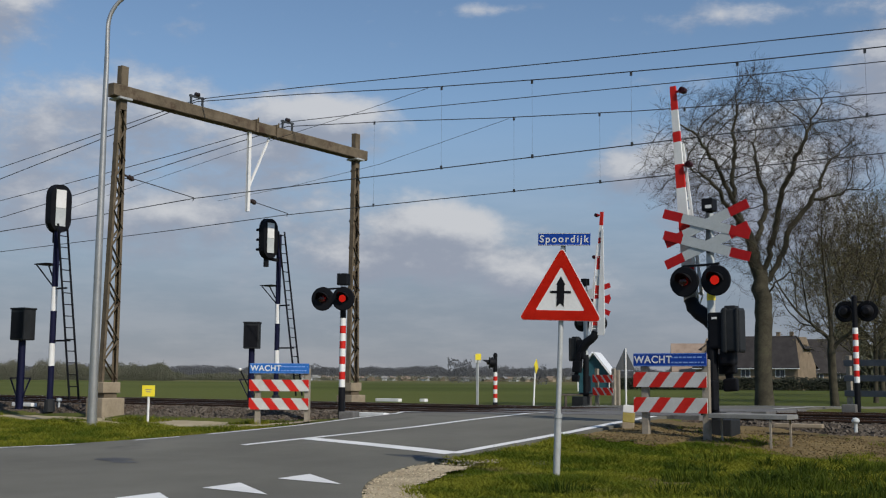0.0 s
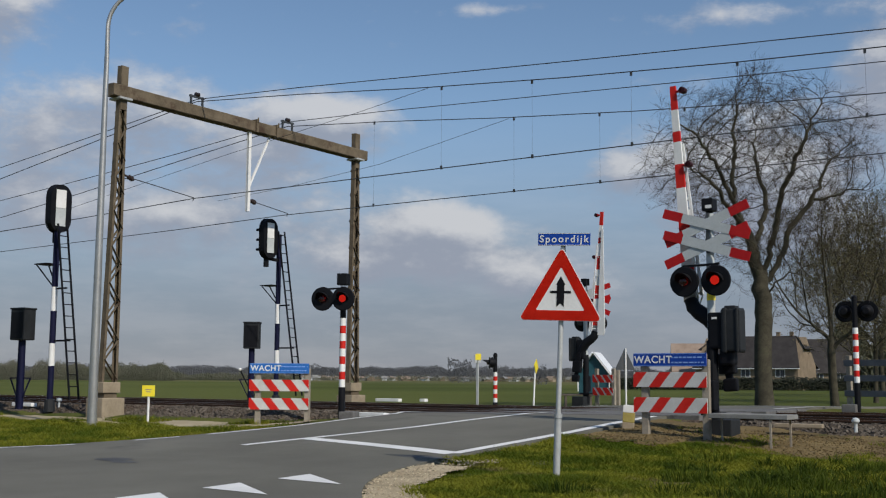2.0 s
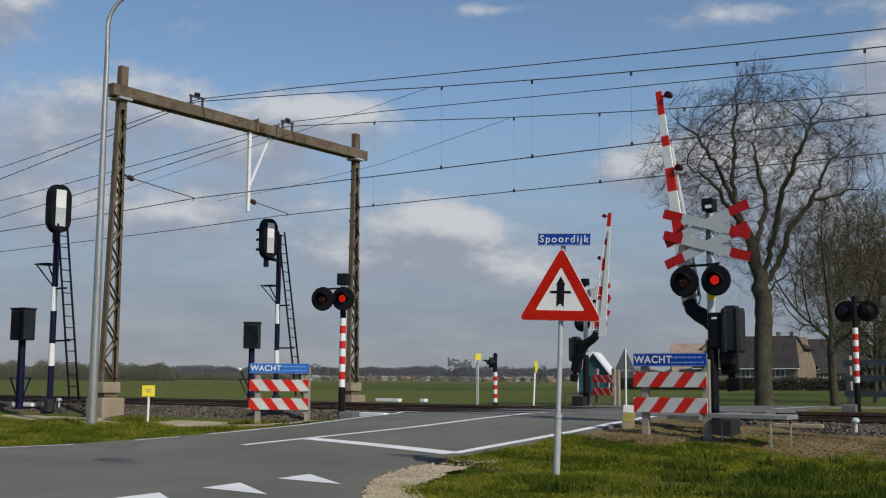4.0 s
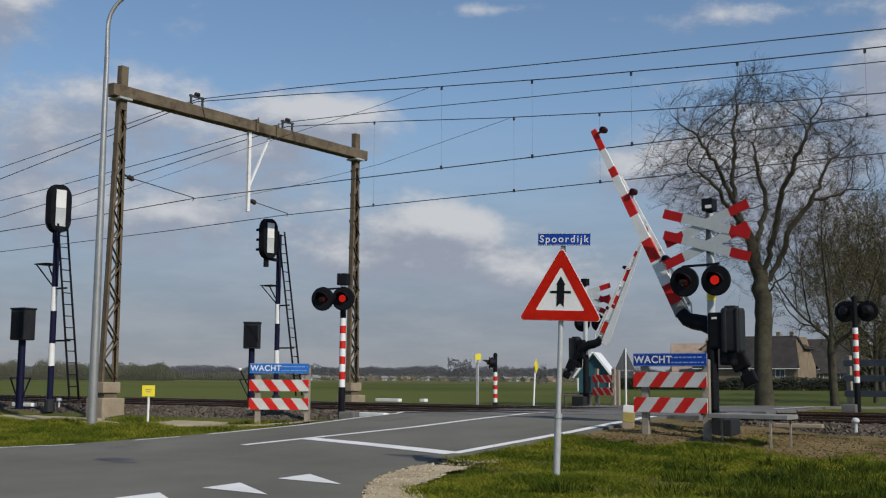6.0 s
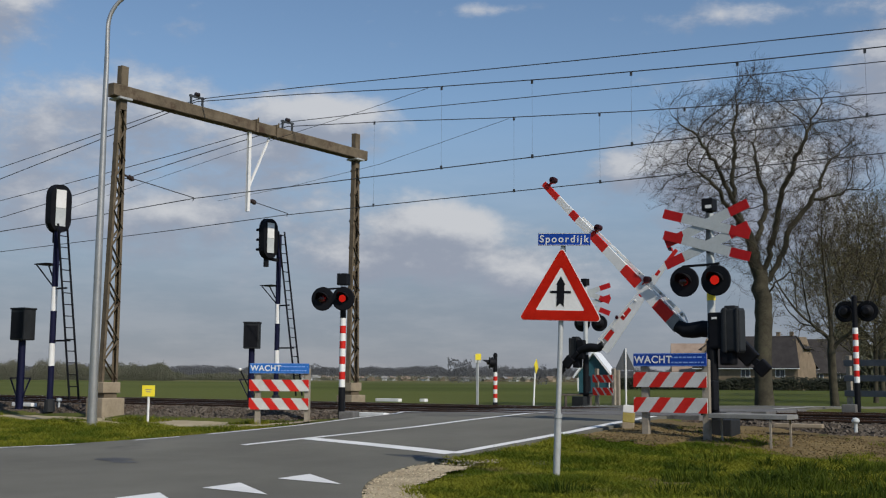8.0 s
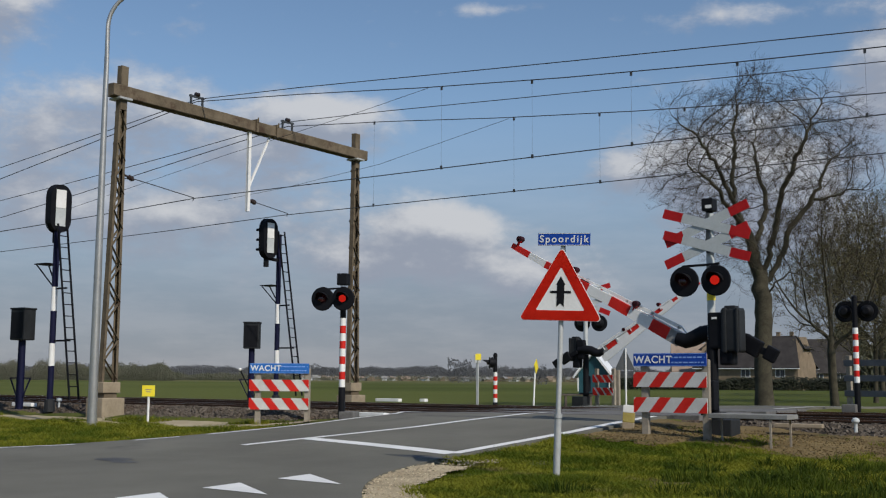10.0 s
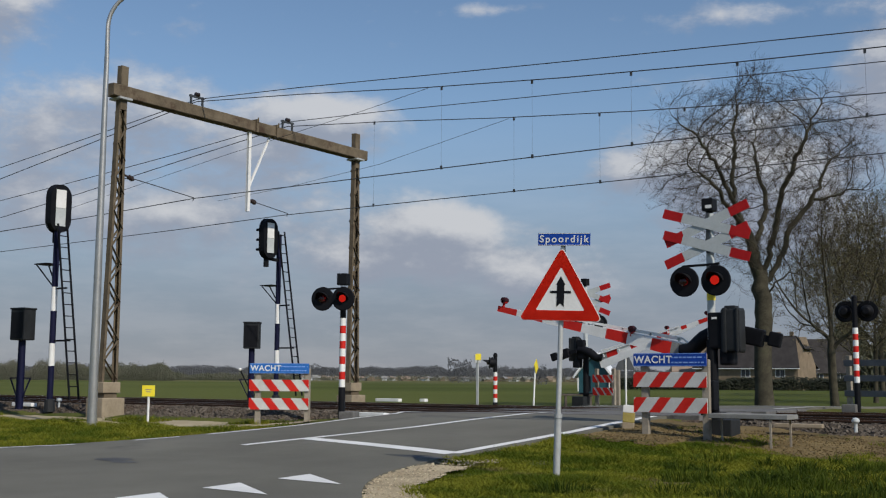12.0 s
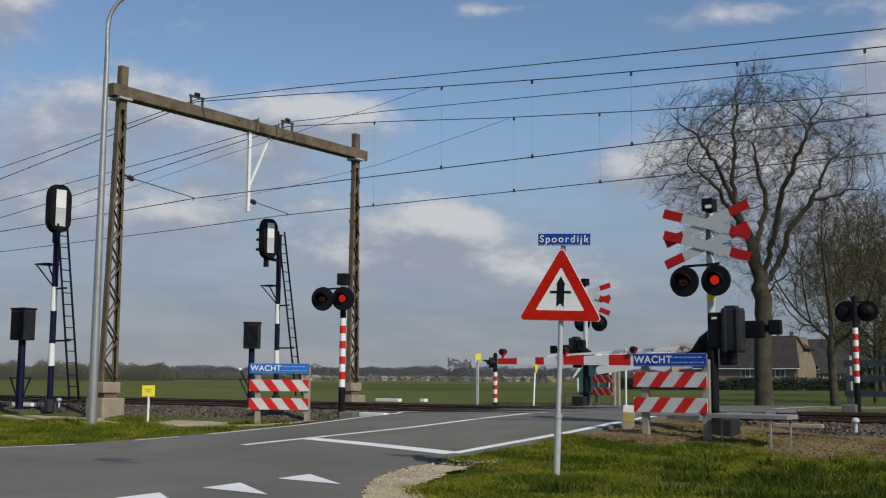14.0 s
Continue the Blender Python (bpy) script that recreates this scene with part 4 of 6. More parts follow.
def wacht_board(at, rz, width, slant, signed=True, rows=(0.94, 0.52), film=None):
    """Two boards with slanting red-white stripes under a blue sign on timber posts."""
    t = thing("warning_board", "red-white striped boards on timber posts under a blue sign", "warning board", at, rz, "striped warning boards")
    for x in (-width * 0.36, width * 0.47):
        bm = BM()
        box(bm, (0.12, 0.09, 1.45), (x, 0.07, 0.55), None, 0.008)
        part("post", bm, OLD_WOOD, t)
    for z in rows:
        b = new("board")
        b.parent = t
        h, n = 0.25, 3
        bm = BM()
        box(bm, (width, 0.022, h), (0, 0.0, z), None, 0.004)
        part("panel", bm, BOARD_WHITE, b)
        for i in range(-1, n + 2):
            x = -width / 2 + 0.02 + (i + 0.05) * width / n - (0.2 if slant > 0 else 0.0)
            sh = 0.2 * slant
            o = clip_x([(x, z - h / 2), (x + 0.2, z - h / 2), (x + 0.2 + sh, z + h / 2), (x + sh, z + h / 2)], -width / 2, width / 2)
            if len(o) < 3 or max(p[0] for p in o) - min(p[0] for p in o) < 0.02:
                continue
            bm = BM()
            plate(bm, o, -0.0155, -0.0115)
            part("stripe", bm, RED_PAINT, b)
    if not signed:
        return t
    s = new("sign")
    s.parent = t
    z = 1.27
    bm = BM()
    box(bm, (width * 1.0, 0.02, 0.22), (0, 0, z), None, 0.006)
    part("panel", bm, film or BLUE_FILM, s, "blue information sign")
    for zz in (z + 0.1, z - 0.1):
        bm = BM()
        box(bm, (width * 0.97, 0.003, 0.007), (0, -0.0115, zz))
        part("rim", bm, LIGHT_BLUE, s)
    letters("lettering", "WACHT", 0.17, (-width * 0.225, -0.013, z), s, WHITE_PAINT, 90)
    for zz in (z + 0.04, z - 0.045):
        text_bars(s, width * 0.03, width * 0.46, -0.0115, zz, 0.022)
    bm = BM()
    box(bm, (0.05, 0.05, 0.2), (-width * 0.36, 0.04, 1.27))
    box(bm, (0.05, 0.05, 0.2), (width * 0.47, 0.04, 1.27))
    part("bracket", bm, OLD_WOOD, s)
    return t


wacht_board((-7.63, -4.5, 0.38), 0, 1.3, 1)
wacht_board((-17.06, -3.78, 0.25), 30, 1.32, -1, True, (0.9, 0.5), SKYLIT_BLUE)
wacht_board((-17.0, 11.8, 0.42), -12, 0.85, -1, False)


def give_way_sign():
    t = thing("priority_crossroads_sign", "red-bordered triangular crossroads sign on a leaning galvanised pole", "road sign", (-6.66, -10.17, 0.12), 14, ry=2.1)
    bm = BM()
    rod(bm, (0, 0, -0.1), (0, 0, 0.75), 0.042, seg=16)
    rod(bm, (0, 0, 0.73), (0, 0, 0.78), 0.05, seg=16)
    rod(bm, (0, 0, 0.76), (0, 0, 2.86), 0.031, seg=16)
    part("pole", bm, GALVANISED, t, smooth=True)
    tri = new("triangle")
    tri.parent = t

    def ring(r, rc, n=6):
        """A triangle of circumradius r with rounded corners."""
        out = []
        for k_ in range(3):
            a = radians(90 + 120 * k_)
            c = (math.cos(a) * (r - 2 * rc), math.sin(a) * (r - 2 * rc))
            for i in range(n + 1):
                b = a + radians(-60 + 120 * i / n)
                out.append((c[0] + rc * math.cos(b), zc + c[1] + rc * math.sin(b)))
        return out
    zc = 2.195
    bm = BM()
    plate(bm, ring(0.60, 0.035), -0.062, -0.04)
    part("backing", bm, WHITE_PAINT, tri)
    bm = BM()
    outer, inner = ring(0.592, 0.035), ring(0.352, 0.012)
    o = [bm.verts.new((x, -0.0645, z)) for x, z in outer]
    q = [bm.verts.new((x, -0.0645, z)) for x, z in inner]
    n = len(o)
    for i in range(n):
        bm.faces.new((o[i], o[(i + 1) % n], q[(i + 1) % n], q[i]))
    bmesh.ops.solidify(bm, geom=bm.faces[:], thickness=0.002)
    part("border", bm, RED_SIGN, tri, "bright red border")
    bm = BM()
    plate(bm, [(-0.046, 2.06), (0.0, 2.105), (0.046, 2.06), (0.046, 2.33), (0.058, 2.33), (0.0, 2.435), (-0.058, 2.33), (-0.046, 2.33)], -0.066, -0.0625)
    for s in (-1, 1):
        plate(bm, [(s * 0.046, 2.228), (s * 0.13, 2.228), (s * 0.13, 2.256), (s * 0.046, 2.256)], -0.066, -0.0625)
    part("symbol", bm, BLACK_PAINT, tri)
    for z in (2.05, 2.3):
        bm = BM()
        box(bm, (0.12, 0.05, 0.03), (0, -0.025, z))
        part("clamp", bm, GALVANISED, tri)
    n_ = new("street_name_plate")
    n_.parent = t
    bm = BM()
    box(bm, (0.65, 0.02, 0.155), (0.02, -0.045, 2.885), None, 0.006)
    part("panel", bm, BLUE_FILM, n_, "blue street name plate")
    letters("lettering", "Spoordijk", 0.122, (0.02, -0.057, 2.885), n_, WHITE_PAINT, 90, 0, 1.0, 0.012, 1.28)
    for z in (2.813, 2.957):
        bm = BM()
        box(bm, (0.635, 0.003, 0.006), (0.02, -0.0565, z))
        part("rim", bm, WHITE_PAINT, n_)


RED_SIGN = surf("red_sign", (0.74, 0.022, 0.008), (0.8, 0.032, 0.012), 0.45, 0, 3, 40, 0.05, 0.002, (0.62, 0.03, 0.014), (0.62, 0.85), spec=0.2)
give_way_sign()


# ---------------------------------------------------------------- posts and signals
def street_lamp():
    t = thing("street_lamp", "tall tapered galvanised lamp post with a curved top", "street lamp", (-21.39, -5.3, 0.1))
    pts, rad = [], []
    for i in range(12):
        z = 9.5 * i / 11
        pts.append((0, 0, z)), rad.append(0.112 - 0.06 * i / 11)
    for i in range(1, 12):
        a = radians(90 * i / 11)
        pts.append((0.95 * (1 - math.cos(a)) * 0.82, 0.95 * (1 - math.cos(a)) * 0.57, 9.5 + 0.9 * math.sin(a)))
        rad.append(0.052 - 0.014 * i / 11)
    tube("pole", pts, rad, LAMP_STEEL, t, 16, True)
    bm = BM()
    rod(bm, (0, 0, 3.5), (0, 0, 3.56), 0.095, seg=16)
    part("collar", bm, LAMP_STEEL, t, smooth=True)
    bm = BM()
    box(bm, (0.75, 0.28, 0.14), (0.36, 0, 0), None, 0.05)
    head = part("luminaire", bm, GREY_BOX, t)
    head.matrix_basis = pose(0.76, 0.53, 10.4, 0, 0, 34)


street_lamp()


def pill(w, h, n=10):
    """An upright oval outline, flat-sided."""
    r = w / 2
    out = []
    for s, c in ((1, h / 2 - r), (-1, -h / 2 + r)):
        for i in range(n + 1):
            a = math.pi * i / n + (0 if s > 0 else math.pi)
            out.append((r * math.cos(a), c + r * math.sin(a)))
    return out


def rail_signal(at, rz, head_side, label, top=5.3, ladder=5.2, plate_w=0.33):
    """A light signal seen from behind: banded post, oval head with hoods, white plates, ladder and step."""
    t = thing("railway_signal", label, "railway signal", at, rz, "railway signals")
    bm = BM()
    rod(bm, (0, 0, 0), (0, 0, 0.35), 0.16, 0.13, 14)
    part("foot", bm, GREY_BOX, t)
    zs = [0.2, 1.26, 1.88, 2.78, 3.45, top]
    cols = [BLUE_BLACK, WHITE_PAINT, BLUE_BLACK, WHITE_PAINT, BLUE_BLACK]
    bands(t, 0.085, zs, cols, "post_band")
    bm = BM()
    beam(bm, (0, 0.02, 4.95), (head_side, -0.12, 5.0), 0.12, 0.1)
    rod(bm, (head_side, -0.12, 4.7), (head_side, -0.12, 5.2), 0.09, seg=10)
    part("bracket", bm, BLACK_PAINT, t)
    h = new("signal_head")
    h.parent = t
    h.matrix_basis = pose(head_side, -0.12, 5.66)
    bm = BM()
    plate(bm, pill(0.7, 1.4), -0.03, 0.03)
    part("backing", bm, BLACK_PAINT, h, "oval black backing board")
    bm = BM()
    plate(bm, pill(0.68, 1.36), 0.03, 0.2)
    part("lamp_box", bm, BLACK_PAINT, h)
    for z in (-0.34, 0.0, 0.34):
        bm = BM()
        rod(bm, (0, -0.03, z), (0, -0.46, z), 0.055, 0.045, 12)
        part("hood", bm, BLACK_PAINT, h)
    bm = BM()
    box(bm, (plate_w, 0.012, 0.52), (0.02, 0.21, 0.27), None, 0.004)
    part("upper_plate", bm, WHITE_PAINT, h, "white plate on the rear of the lamp box")
    bm = BM()
    box(bm, (plate_w, 0.012, 0.5), (0.02, 0.21, -0.25), None, 0.004)
    part("lower_plate", bm, CROSS_WHITE, h, "grey-white plate on the rear of the lamp box")
    # ladder leaning to the post, and the step
    l = new("ladder")
    l.parent = t
    for s in (-0.15, 0.15):
        bm = BM()
        beam(bm, (s, 1.05, 0.35), (s, 1.05 - 0.171 * (ladder - 0.35), ladder), 0.035, 0.05)
        part("rail", bm, BLACK_PAINT, l)
    for i in range(int((ladder - 0.75) / 0.32) + 1):
        z = 0.7 + 0.32 * i
        y = 1.05 - 0.77 * (z - 0.35) / 4.5
        bm = BM()
        rod(bm, (-0.15, y, z), (0.15, y, z), 0.014, seg=6)
        part("rung", bm, BLACK_PAINT, l)
    for z in (1.95, 3.4):
        y = 1.05 - 0.77 * (z - 0.35) / 4.5
        bm = BM()
        beam(bm, (0, 0, z), (0, y, z), 0.03, 0.05)
        part("strut", bm, BLACK_PAINT, l)
    s = new("step")
    s.parent = t
    bm = BM()
    box(bm, (0.5, 0.55, 0.03), (0, -0.36, 4.1))
    part("tread", bm, BLACK_PAINT, s)
    for x in (-0.2, 0.2):
        bm = BM()
        beam(bm, (x, -0.58, 4.08), (x * 0.3, -0.05, 3.5), 0.03, 0.03)
        part("brace", bm, BLACK_PAINT, s)
    return t


rail_signal((-26.75, -2.5, 0.35), -90, -0.04, "black railway signal with banded post and ladder, seen from behind")
rail_signal((-26.6, 6.4, 0.38), -90, 0.5, "black railway signal with banded post beyond the tracks", 5.85, 5.95)


def relay_box(at, rz, label):
    t = thing("relay_box", label, "relay box", at, rz, "relay boxes")
    bm = BM()
    rod(bm, (0, 0, 0), (0, 0, 1.95), 0.11, 0.1, 12)
    part("post", bm, BLUE_BLACK, t, smooth=True)
    bm = BM()
    box(bm, (0.52, 0.42, 0.86), (0, 0, 2.32), None, 0.03)
    box(bm, (0.56, 0.46, 0.05), (0, 0, 2.76), None, 0.015)
    part("cabinet", bm, GREY_BOX, t)
    bm = BM()
    box(bm, (0.44, 0.012, 0.72), (0, -0.216, 2.3), None, 0.006)
    part("door", bm, BLACK_PAINT, t)
    bm = BM()
    for s in (-1, 1):
        beam(bm, (s * 0.38, 0, 0.85), (s * 0.1, 0, 0.3), 0.03, 0.03)
    beam(bm, (-0.4, 0, 0.85), (0.4, 0, 0.85), 0.03, 0.03)
    part("stay", bm, BLUE_BLACK, t)


relay_box((-27.4, -3.0, 0.42), 8, "dark relay box on a blue-black post by the track")
relay_box((-26.85, 5.45, 0.4), 34, "dark relay box on a post beyond the tracks")


def small_sign(at, rz, w, h, top, mt, label, lean=0.0, kind_="marker_sign", bars=True, pole=WHITE_PAINT, diamond=False):
    t = thing(kind_, label, "sign", at, rz, rx=0, ry=lean)
    bm = BM()
    rod(bm, (0, 0, -0.1), (0, 0, top - h * 0.4), 0.028, seg=10)
    part("pole", bm, pole, t)
    bm = BM()
    box(bm, (w, 0.02, h), (0, -0.035, top - h / 2), Matrix.Rotation(radians(45), 4, "Y") if diamond else None, 0.004)
    part("panel", bm, mt, t)
    if bars:
        for i, bw in enumerate((0.5, 0.36)):
            bm = BM()
            box(bm, (w * bw, 0.003, h * 0.09), (0, -0.0465, top - h * (0.38 + 0.2 * i)))
            part("text_bar", bm, OLD_WOOD, t)


small_sign((-21.0, -4.0, 0.2), 34.6, 0.3, 0.26, 0.92, YELLOW, "small yellow cable marker on a white post")
small_sign((-18.2, 9.3, 0.5), 104, 0.34, 0.34, 1.42, YELLOW, "yellow diamond marker plate on a leaning pale post", 9.0, bars=False, diamond=True)
small_sign((-21.4, 11.0, 0.45), 40, 0.2, 0.22, 1.75, YELLOW, "yellow marker plate on a slim post", 0.0, bars=False, pole=GALVANISED)
small_sign((-21.9, 11.7, 0.45), 75, 0.3, 0.3, 1.75, GALVANISED, "bare grey sign back on a slim post", 0.0, bars=False, pole=GALVANISED)


def sign_back():
    t = thing("triangular_sign", "back of a triangular road sign, coloured dark for shade, on a white post", "road sign", (-18.4, 16.5, 0.4), 60)
    bm = BM()
    rod(bm, (0, 0, -0.1), (0, 0, 2.1), 0.035, seg=12)
    part("pole", bm, WHITE_PAINT, t)
    # dark metal instead of galvanised puts the back's shade into its colour
    bm = BM()
    plate(bm, [(-0.45, 1.3), (0.45, 1.3), (0, 2.1)], 0.04, 0.055)
    part("panel", bm, DARK_METAL, t)


sign_back()


def platform_bench():
    t = thing("inspection_platform", "grey slab platform on thin legs beside the barrier", "platform", (-6.3, -4.55, 0.33))
    bm = BM()
    box(bm, (1.27, 0.55, 0.075), (0.09, 0, 0.42), None, 0.012)
    part("slab", bm, GREY_CONCRETE, t)
    for x, y in ((0.45, -0.24), (0.62, 0.2), (-0.5, 0.2)):
        bm = BM()
        beam(bm, (x, y, -0.08), (x, y, 0.38), 0.03, 0.03)
        part("leg", bm, OLD_WOOD, t)


platform_bench()


def odds():
    t = thing("kilometre_post", "short white concrete post with a dirty yellow band", "marker post", (-8.75, -3.75, 0.47), 20, ry=4)
    for a, b, mt in ((-0.1, 0.1, CONCRETE), (0.1, 0.27, OLD_YELLOW), (0.27, 0.4, WHITE_PAINT)):
        bm = BM()
        box(bm, (0.2, 0.2, b - a), (0, 0, (a + b) / 2), None, 0.012)
        part("band", bm, mt, t)
    t = thing("cable_cover", "white concrete cable cover lying on the earth", "cable cover", (-6.0, -2.9, 0.56), 6)
    bm = BM()
    box(bm, (0.8, 0.2, 0.07), (0, 0, 0), None, 0.015)
    part("slab", bm, CONCRETE, t)
    for at, s in (((-5.05, -2.95, 0.53), 0.75), ((-27.0, -2.0, 0.5), 0.9)):
        t = thing("vent_cap", "white mushroom-shaped cap on a short stem", "vent cap", at)
        bm = BM()
        rod(bm, (0, 0, -0.05), (0, 0, 0.17 * s), 0.03, seg=10)
        part("stem", bm, CROSS_WHITE, t)
        bm = BM()
        lathe(bm, [(0.07 * s, 0.14 * s), (0.09 * s, 0.17 * s), (0.08 * s, 0.22 * s), (0.03 * s, 0.25 * s)], (0, 0, 0), (0, 0, 1), 14)
        part("cap", bm, CROSS_WHITE, t, smooth=True)
    for at, l in (((-28.3, -2.2, 0.52), 0.9), ((-22.69, 7.58, 0.62), 0.95), ((-21.74, 8.24, 0.62), 0.2), ((-15.95, -1.95, 0.5), 0.9)):
        t = thing("cable_cover", "white painted concrete block beside the rails", "cable cover", at, 0)
        bm = BM()
        box(bm, (l, 0.2, 0.1), (0, 0, 0), None, 0.015)
        part("slab", bm, WHITE_PAINT, t)
    t = thing("switch_lever", "thin black lever with a white knob by the track", "lever", (-19.1, -2.55, 0.42), 30)
    bm = BM()
    rod(bm, (0.3, 0, 0), (-0.25, 0, 1.05), 0.018, seg=8)
    part("rod", bm, BLACK_PAINT, t)
    bm = BM()
    lathe(bm, [(0.02, -0.035), (0.036, -0.012), (0.036, 0.02), (0.012, 0.04)], (-0.27, 0, 1.09), (0, 0, 1), 12)
    part("knob", bm, WHITE_PAINT, t)


odds()


def low_bench():
    t = thing("low_bench", "low dark plank bench on the grass beyond the crossing", "bench", (-19.4, 14.6, 0.36), 34)
    bm = BM()
    box(bm, (1.2, 0.3, 0.06), (0, 0, 0.42), None, 0.01)
    part("seat", bm, SLEEPER_WOOD, t)
    for x in (-0.45, 0.45):
        bm = BM()
        box(bm, (0.07, 0.24, 0.5), (x, 0, 0.18), None, 0.008)
        part("leg", bm, SLEEPER_WOOD, t)


low_bench()


for x in (-16.6,):
    timber = thing("timber_post", "pale weathered timber post", "post", (x, 12.1, 0.35), 0, "timber posts")
    bm = BM()
    box(bm, (0.13, 0.13, 1.4), (0, 0, 0.6), None, 0.01)
    part("post", bm, OLD_WOOD, timber)


def field_gate(at, rz, width, label):
    t = thing("fence", label, "fence", at, rz, "fences")
    for x in (-width / 2, 0, width / 2):
        bm = BM()
        box(bm, (0.12, 0.12, 1.5), (x, 0, 0.65), None, 0.01)
        part("post", bm, OLD_WOOD, t)
    for z in (0.4, 0.8, 1.2):
        bm = BM()
        box(bm, (width + 0.2, 0.04, 0.16), (0, -0.08, z), None, 0.006)
        part("board", bm, FENCE_GREY, t)


field_gate((-7.07, 8.47, 0.6), -18, 2.5, "weathered grey board fence by the crossing")


# ---------------------------------------------------------------- trees
class Twigs:
    def __init__(self, seed):
        self.v, self.f = [], []
        self.r = random.Random(seed)

    def limb(self, pts, rads, seg):
        base = len(self.v)
        side = None
        for i, p in enumerate(pts):
            d = (pts[min(i + 1, len(pts) - 1)] - pts[max(i - 1, 0)]).normalized()
            side = d.orthogonal() if side is None else side - d * side.dot(d)
            side = side.normalized() if side.length > 1e-5 else d.orthogonal().normalized()
            other = d.cross(side)
            for j in range(seg):
                a = 2 * math.pi * j / seg
                self.v.append(tuple(p + side * (rads[i] * math.cos(a)) + other * (rads[i] * math.sin(a))))
        for i in range(len(pts) - 1):
            for j in range(seg):
                a, b = base + i * seg, base + (i + 1) * seg
                self.f.append((a + j, a + (j + 1) % seg, b + (j + 1) % seg, b + j))


def eased(pts, step):
    """Points along a bowed line through a few corners, one step apart."""
    p = [np.array(q, float) for q in pts]
    p = [2 * p[0] - p[1]] + p + [2 * p[-1] - p[-2]]
    out = []
    for a, b, c, d in zip(p, p[1:], p[2:], p[3:]):
        n = max(1, int(np.linalg.norm(c - b) / step + 0.5))
        for i in range(n):
            t = i / n
            out.append(0.5 * (2 * b + (c - a) * t + (2 * a - 5 * b + 4 * c - d) * t * t + (3 * b - a - 3 * c + d) * t ** 3))
    out.append(p[-2])
    return out


def skeleton(rng_seed, fork, crown, count, step, reach, kill, limbs=()):
    """Branches that grow towards free space in the crown: node places and each node's parent."""
    rg = np.random.RandomState(rng_seed)
    c, r = np.array(crown[:3]), np.array(crown[3:])
    pts = []
    while len(pts) < count:
        q = rg.uniform(-1, 1, 3)
        d = np.linalg.norm(q)
        if d > 1 or (d < 0.7 and rg.rand() < 0.72):
            continue
        if q[2] < -0.2 and abs(q[0]) + abs(q[1]) < 0.25 or q[2] < 0.1 and math.hypot(q[0], q[1]) > 0.95 + 0.6 * q[2]:
            continue
        lobes = 1 + 0.1 * math.sin(5 * math.atan2(q[1], q[0]) + rng_seed) + 0.13 * noise.noise((q[0] * 2.4, q[1] * 2.4 + rng_seed, q[2] * 2.4))
        pts.append(c + r * q * lobes)
    pts = np.array(pts)
    nodes, parent, heading = [], [], []
    n0 = max(3, int(fork / step))
    for i in range(n0 + 1):
        s = i / n0
        nodes.append(np.array([0.12 * math.sin(s * 3 + rng_seed) * s, 0.1 * math.sin(s * 2.2), fork * s - 0.2]))
        parent.append(i - 1)
        heading.append(np.array([0, 0, 1.0]))
    for limb in limbs:
        run = eased(limb, step)
        last = int(((np.array(nodes) - run[0]) ** 2).sum(1).argmin())
        for p in run[1:]:
            p = p + rg.normal(0, 0.05, 3)
            v = p - nodes[last]
            nodes.append(p), parent.append(last), heading.append(v / np.linalg.norm(v))
            last = len(nodes) - 1
    skip = n0 - 1
    for _ in range(140):
        if len(pts) == 0:
            break
        N = np.array(nodes)
        live = N[skip:]
        d2 = ((pts[:, None, :] - live[None]) ** 2).sum(2)
        near = d2.argmin(1)
        dist = np.sqrt(d2[np.arange(len(pts)), near])
        ok = dist < reach
        if not ok.any():
            reach *= 1.3
            continue
        grew = False
        for k_ in np.unique(near[ok]):
            sel = pts[ok & (near == k_)]
            v = sel - live[k_]
            v = (v / np.linalg.norm(v, axis=1)[:, None]).mean(0)
            v = v / (np.linalg.norm(v) + 1e-6) + heading[int(k_) + skip] * 0.95 + rg.normal(0, 0.1, 3) + np.array([0, 0, 0.2])
            v = v / (np.linalg.norm(v) + 1e-6)
            new_p = live[k_] + v * step
            if ((N - new_p) ** 2).sum(1).min() > (step * 0.45) ** 2:
                nodes.append(new_p), heading.append(v)
                parent.append(int(k_) + skip)
                grew = True
        N = np.array(nodes)
        d2 = ((pts[:, None, :] - N[None, n0:]) ** 2).sum(2).min(1) if len(N) > n0 else np.full(len(pts), 99.0)
        pts = pts[d2 > kill * kill]
        if not grew:
            break
    return np.array(nodes), parent


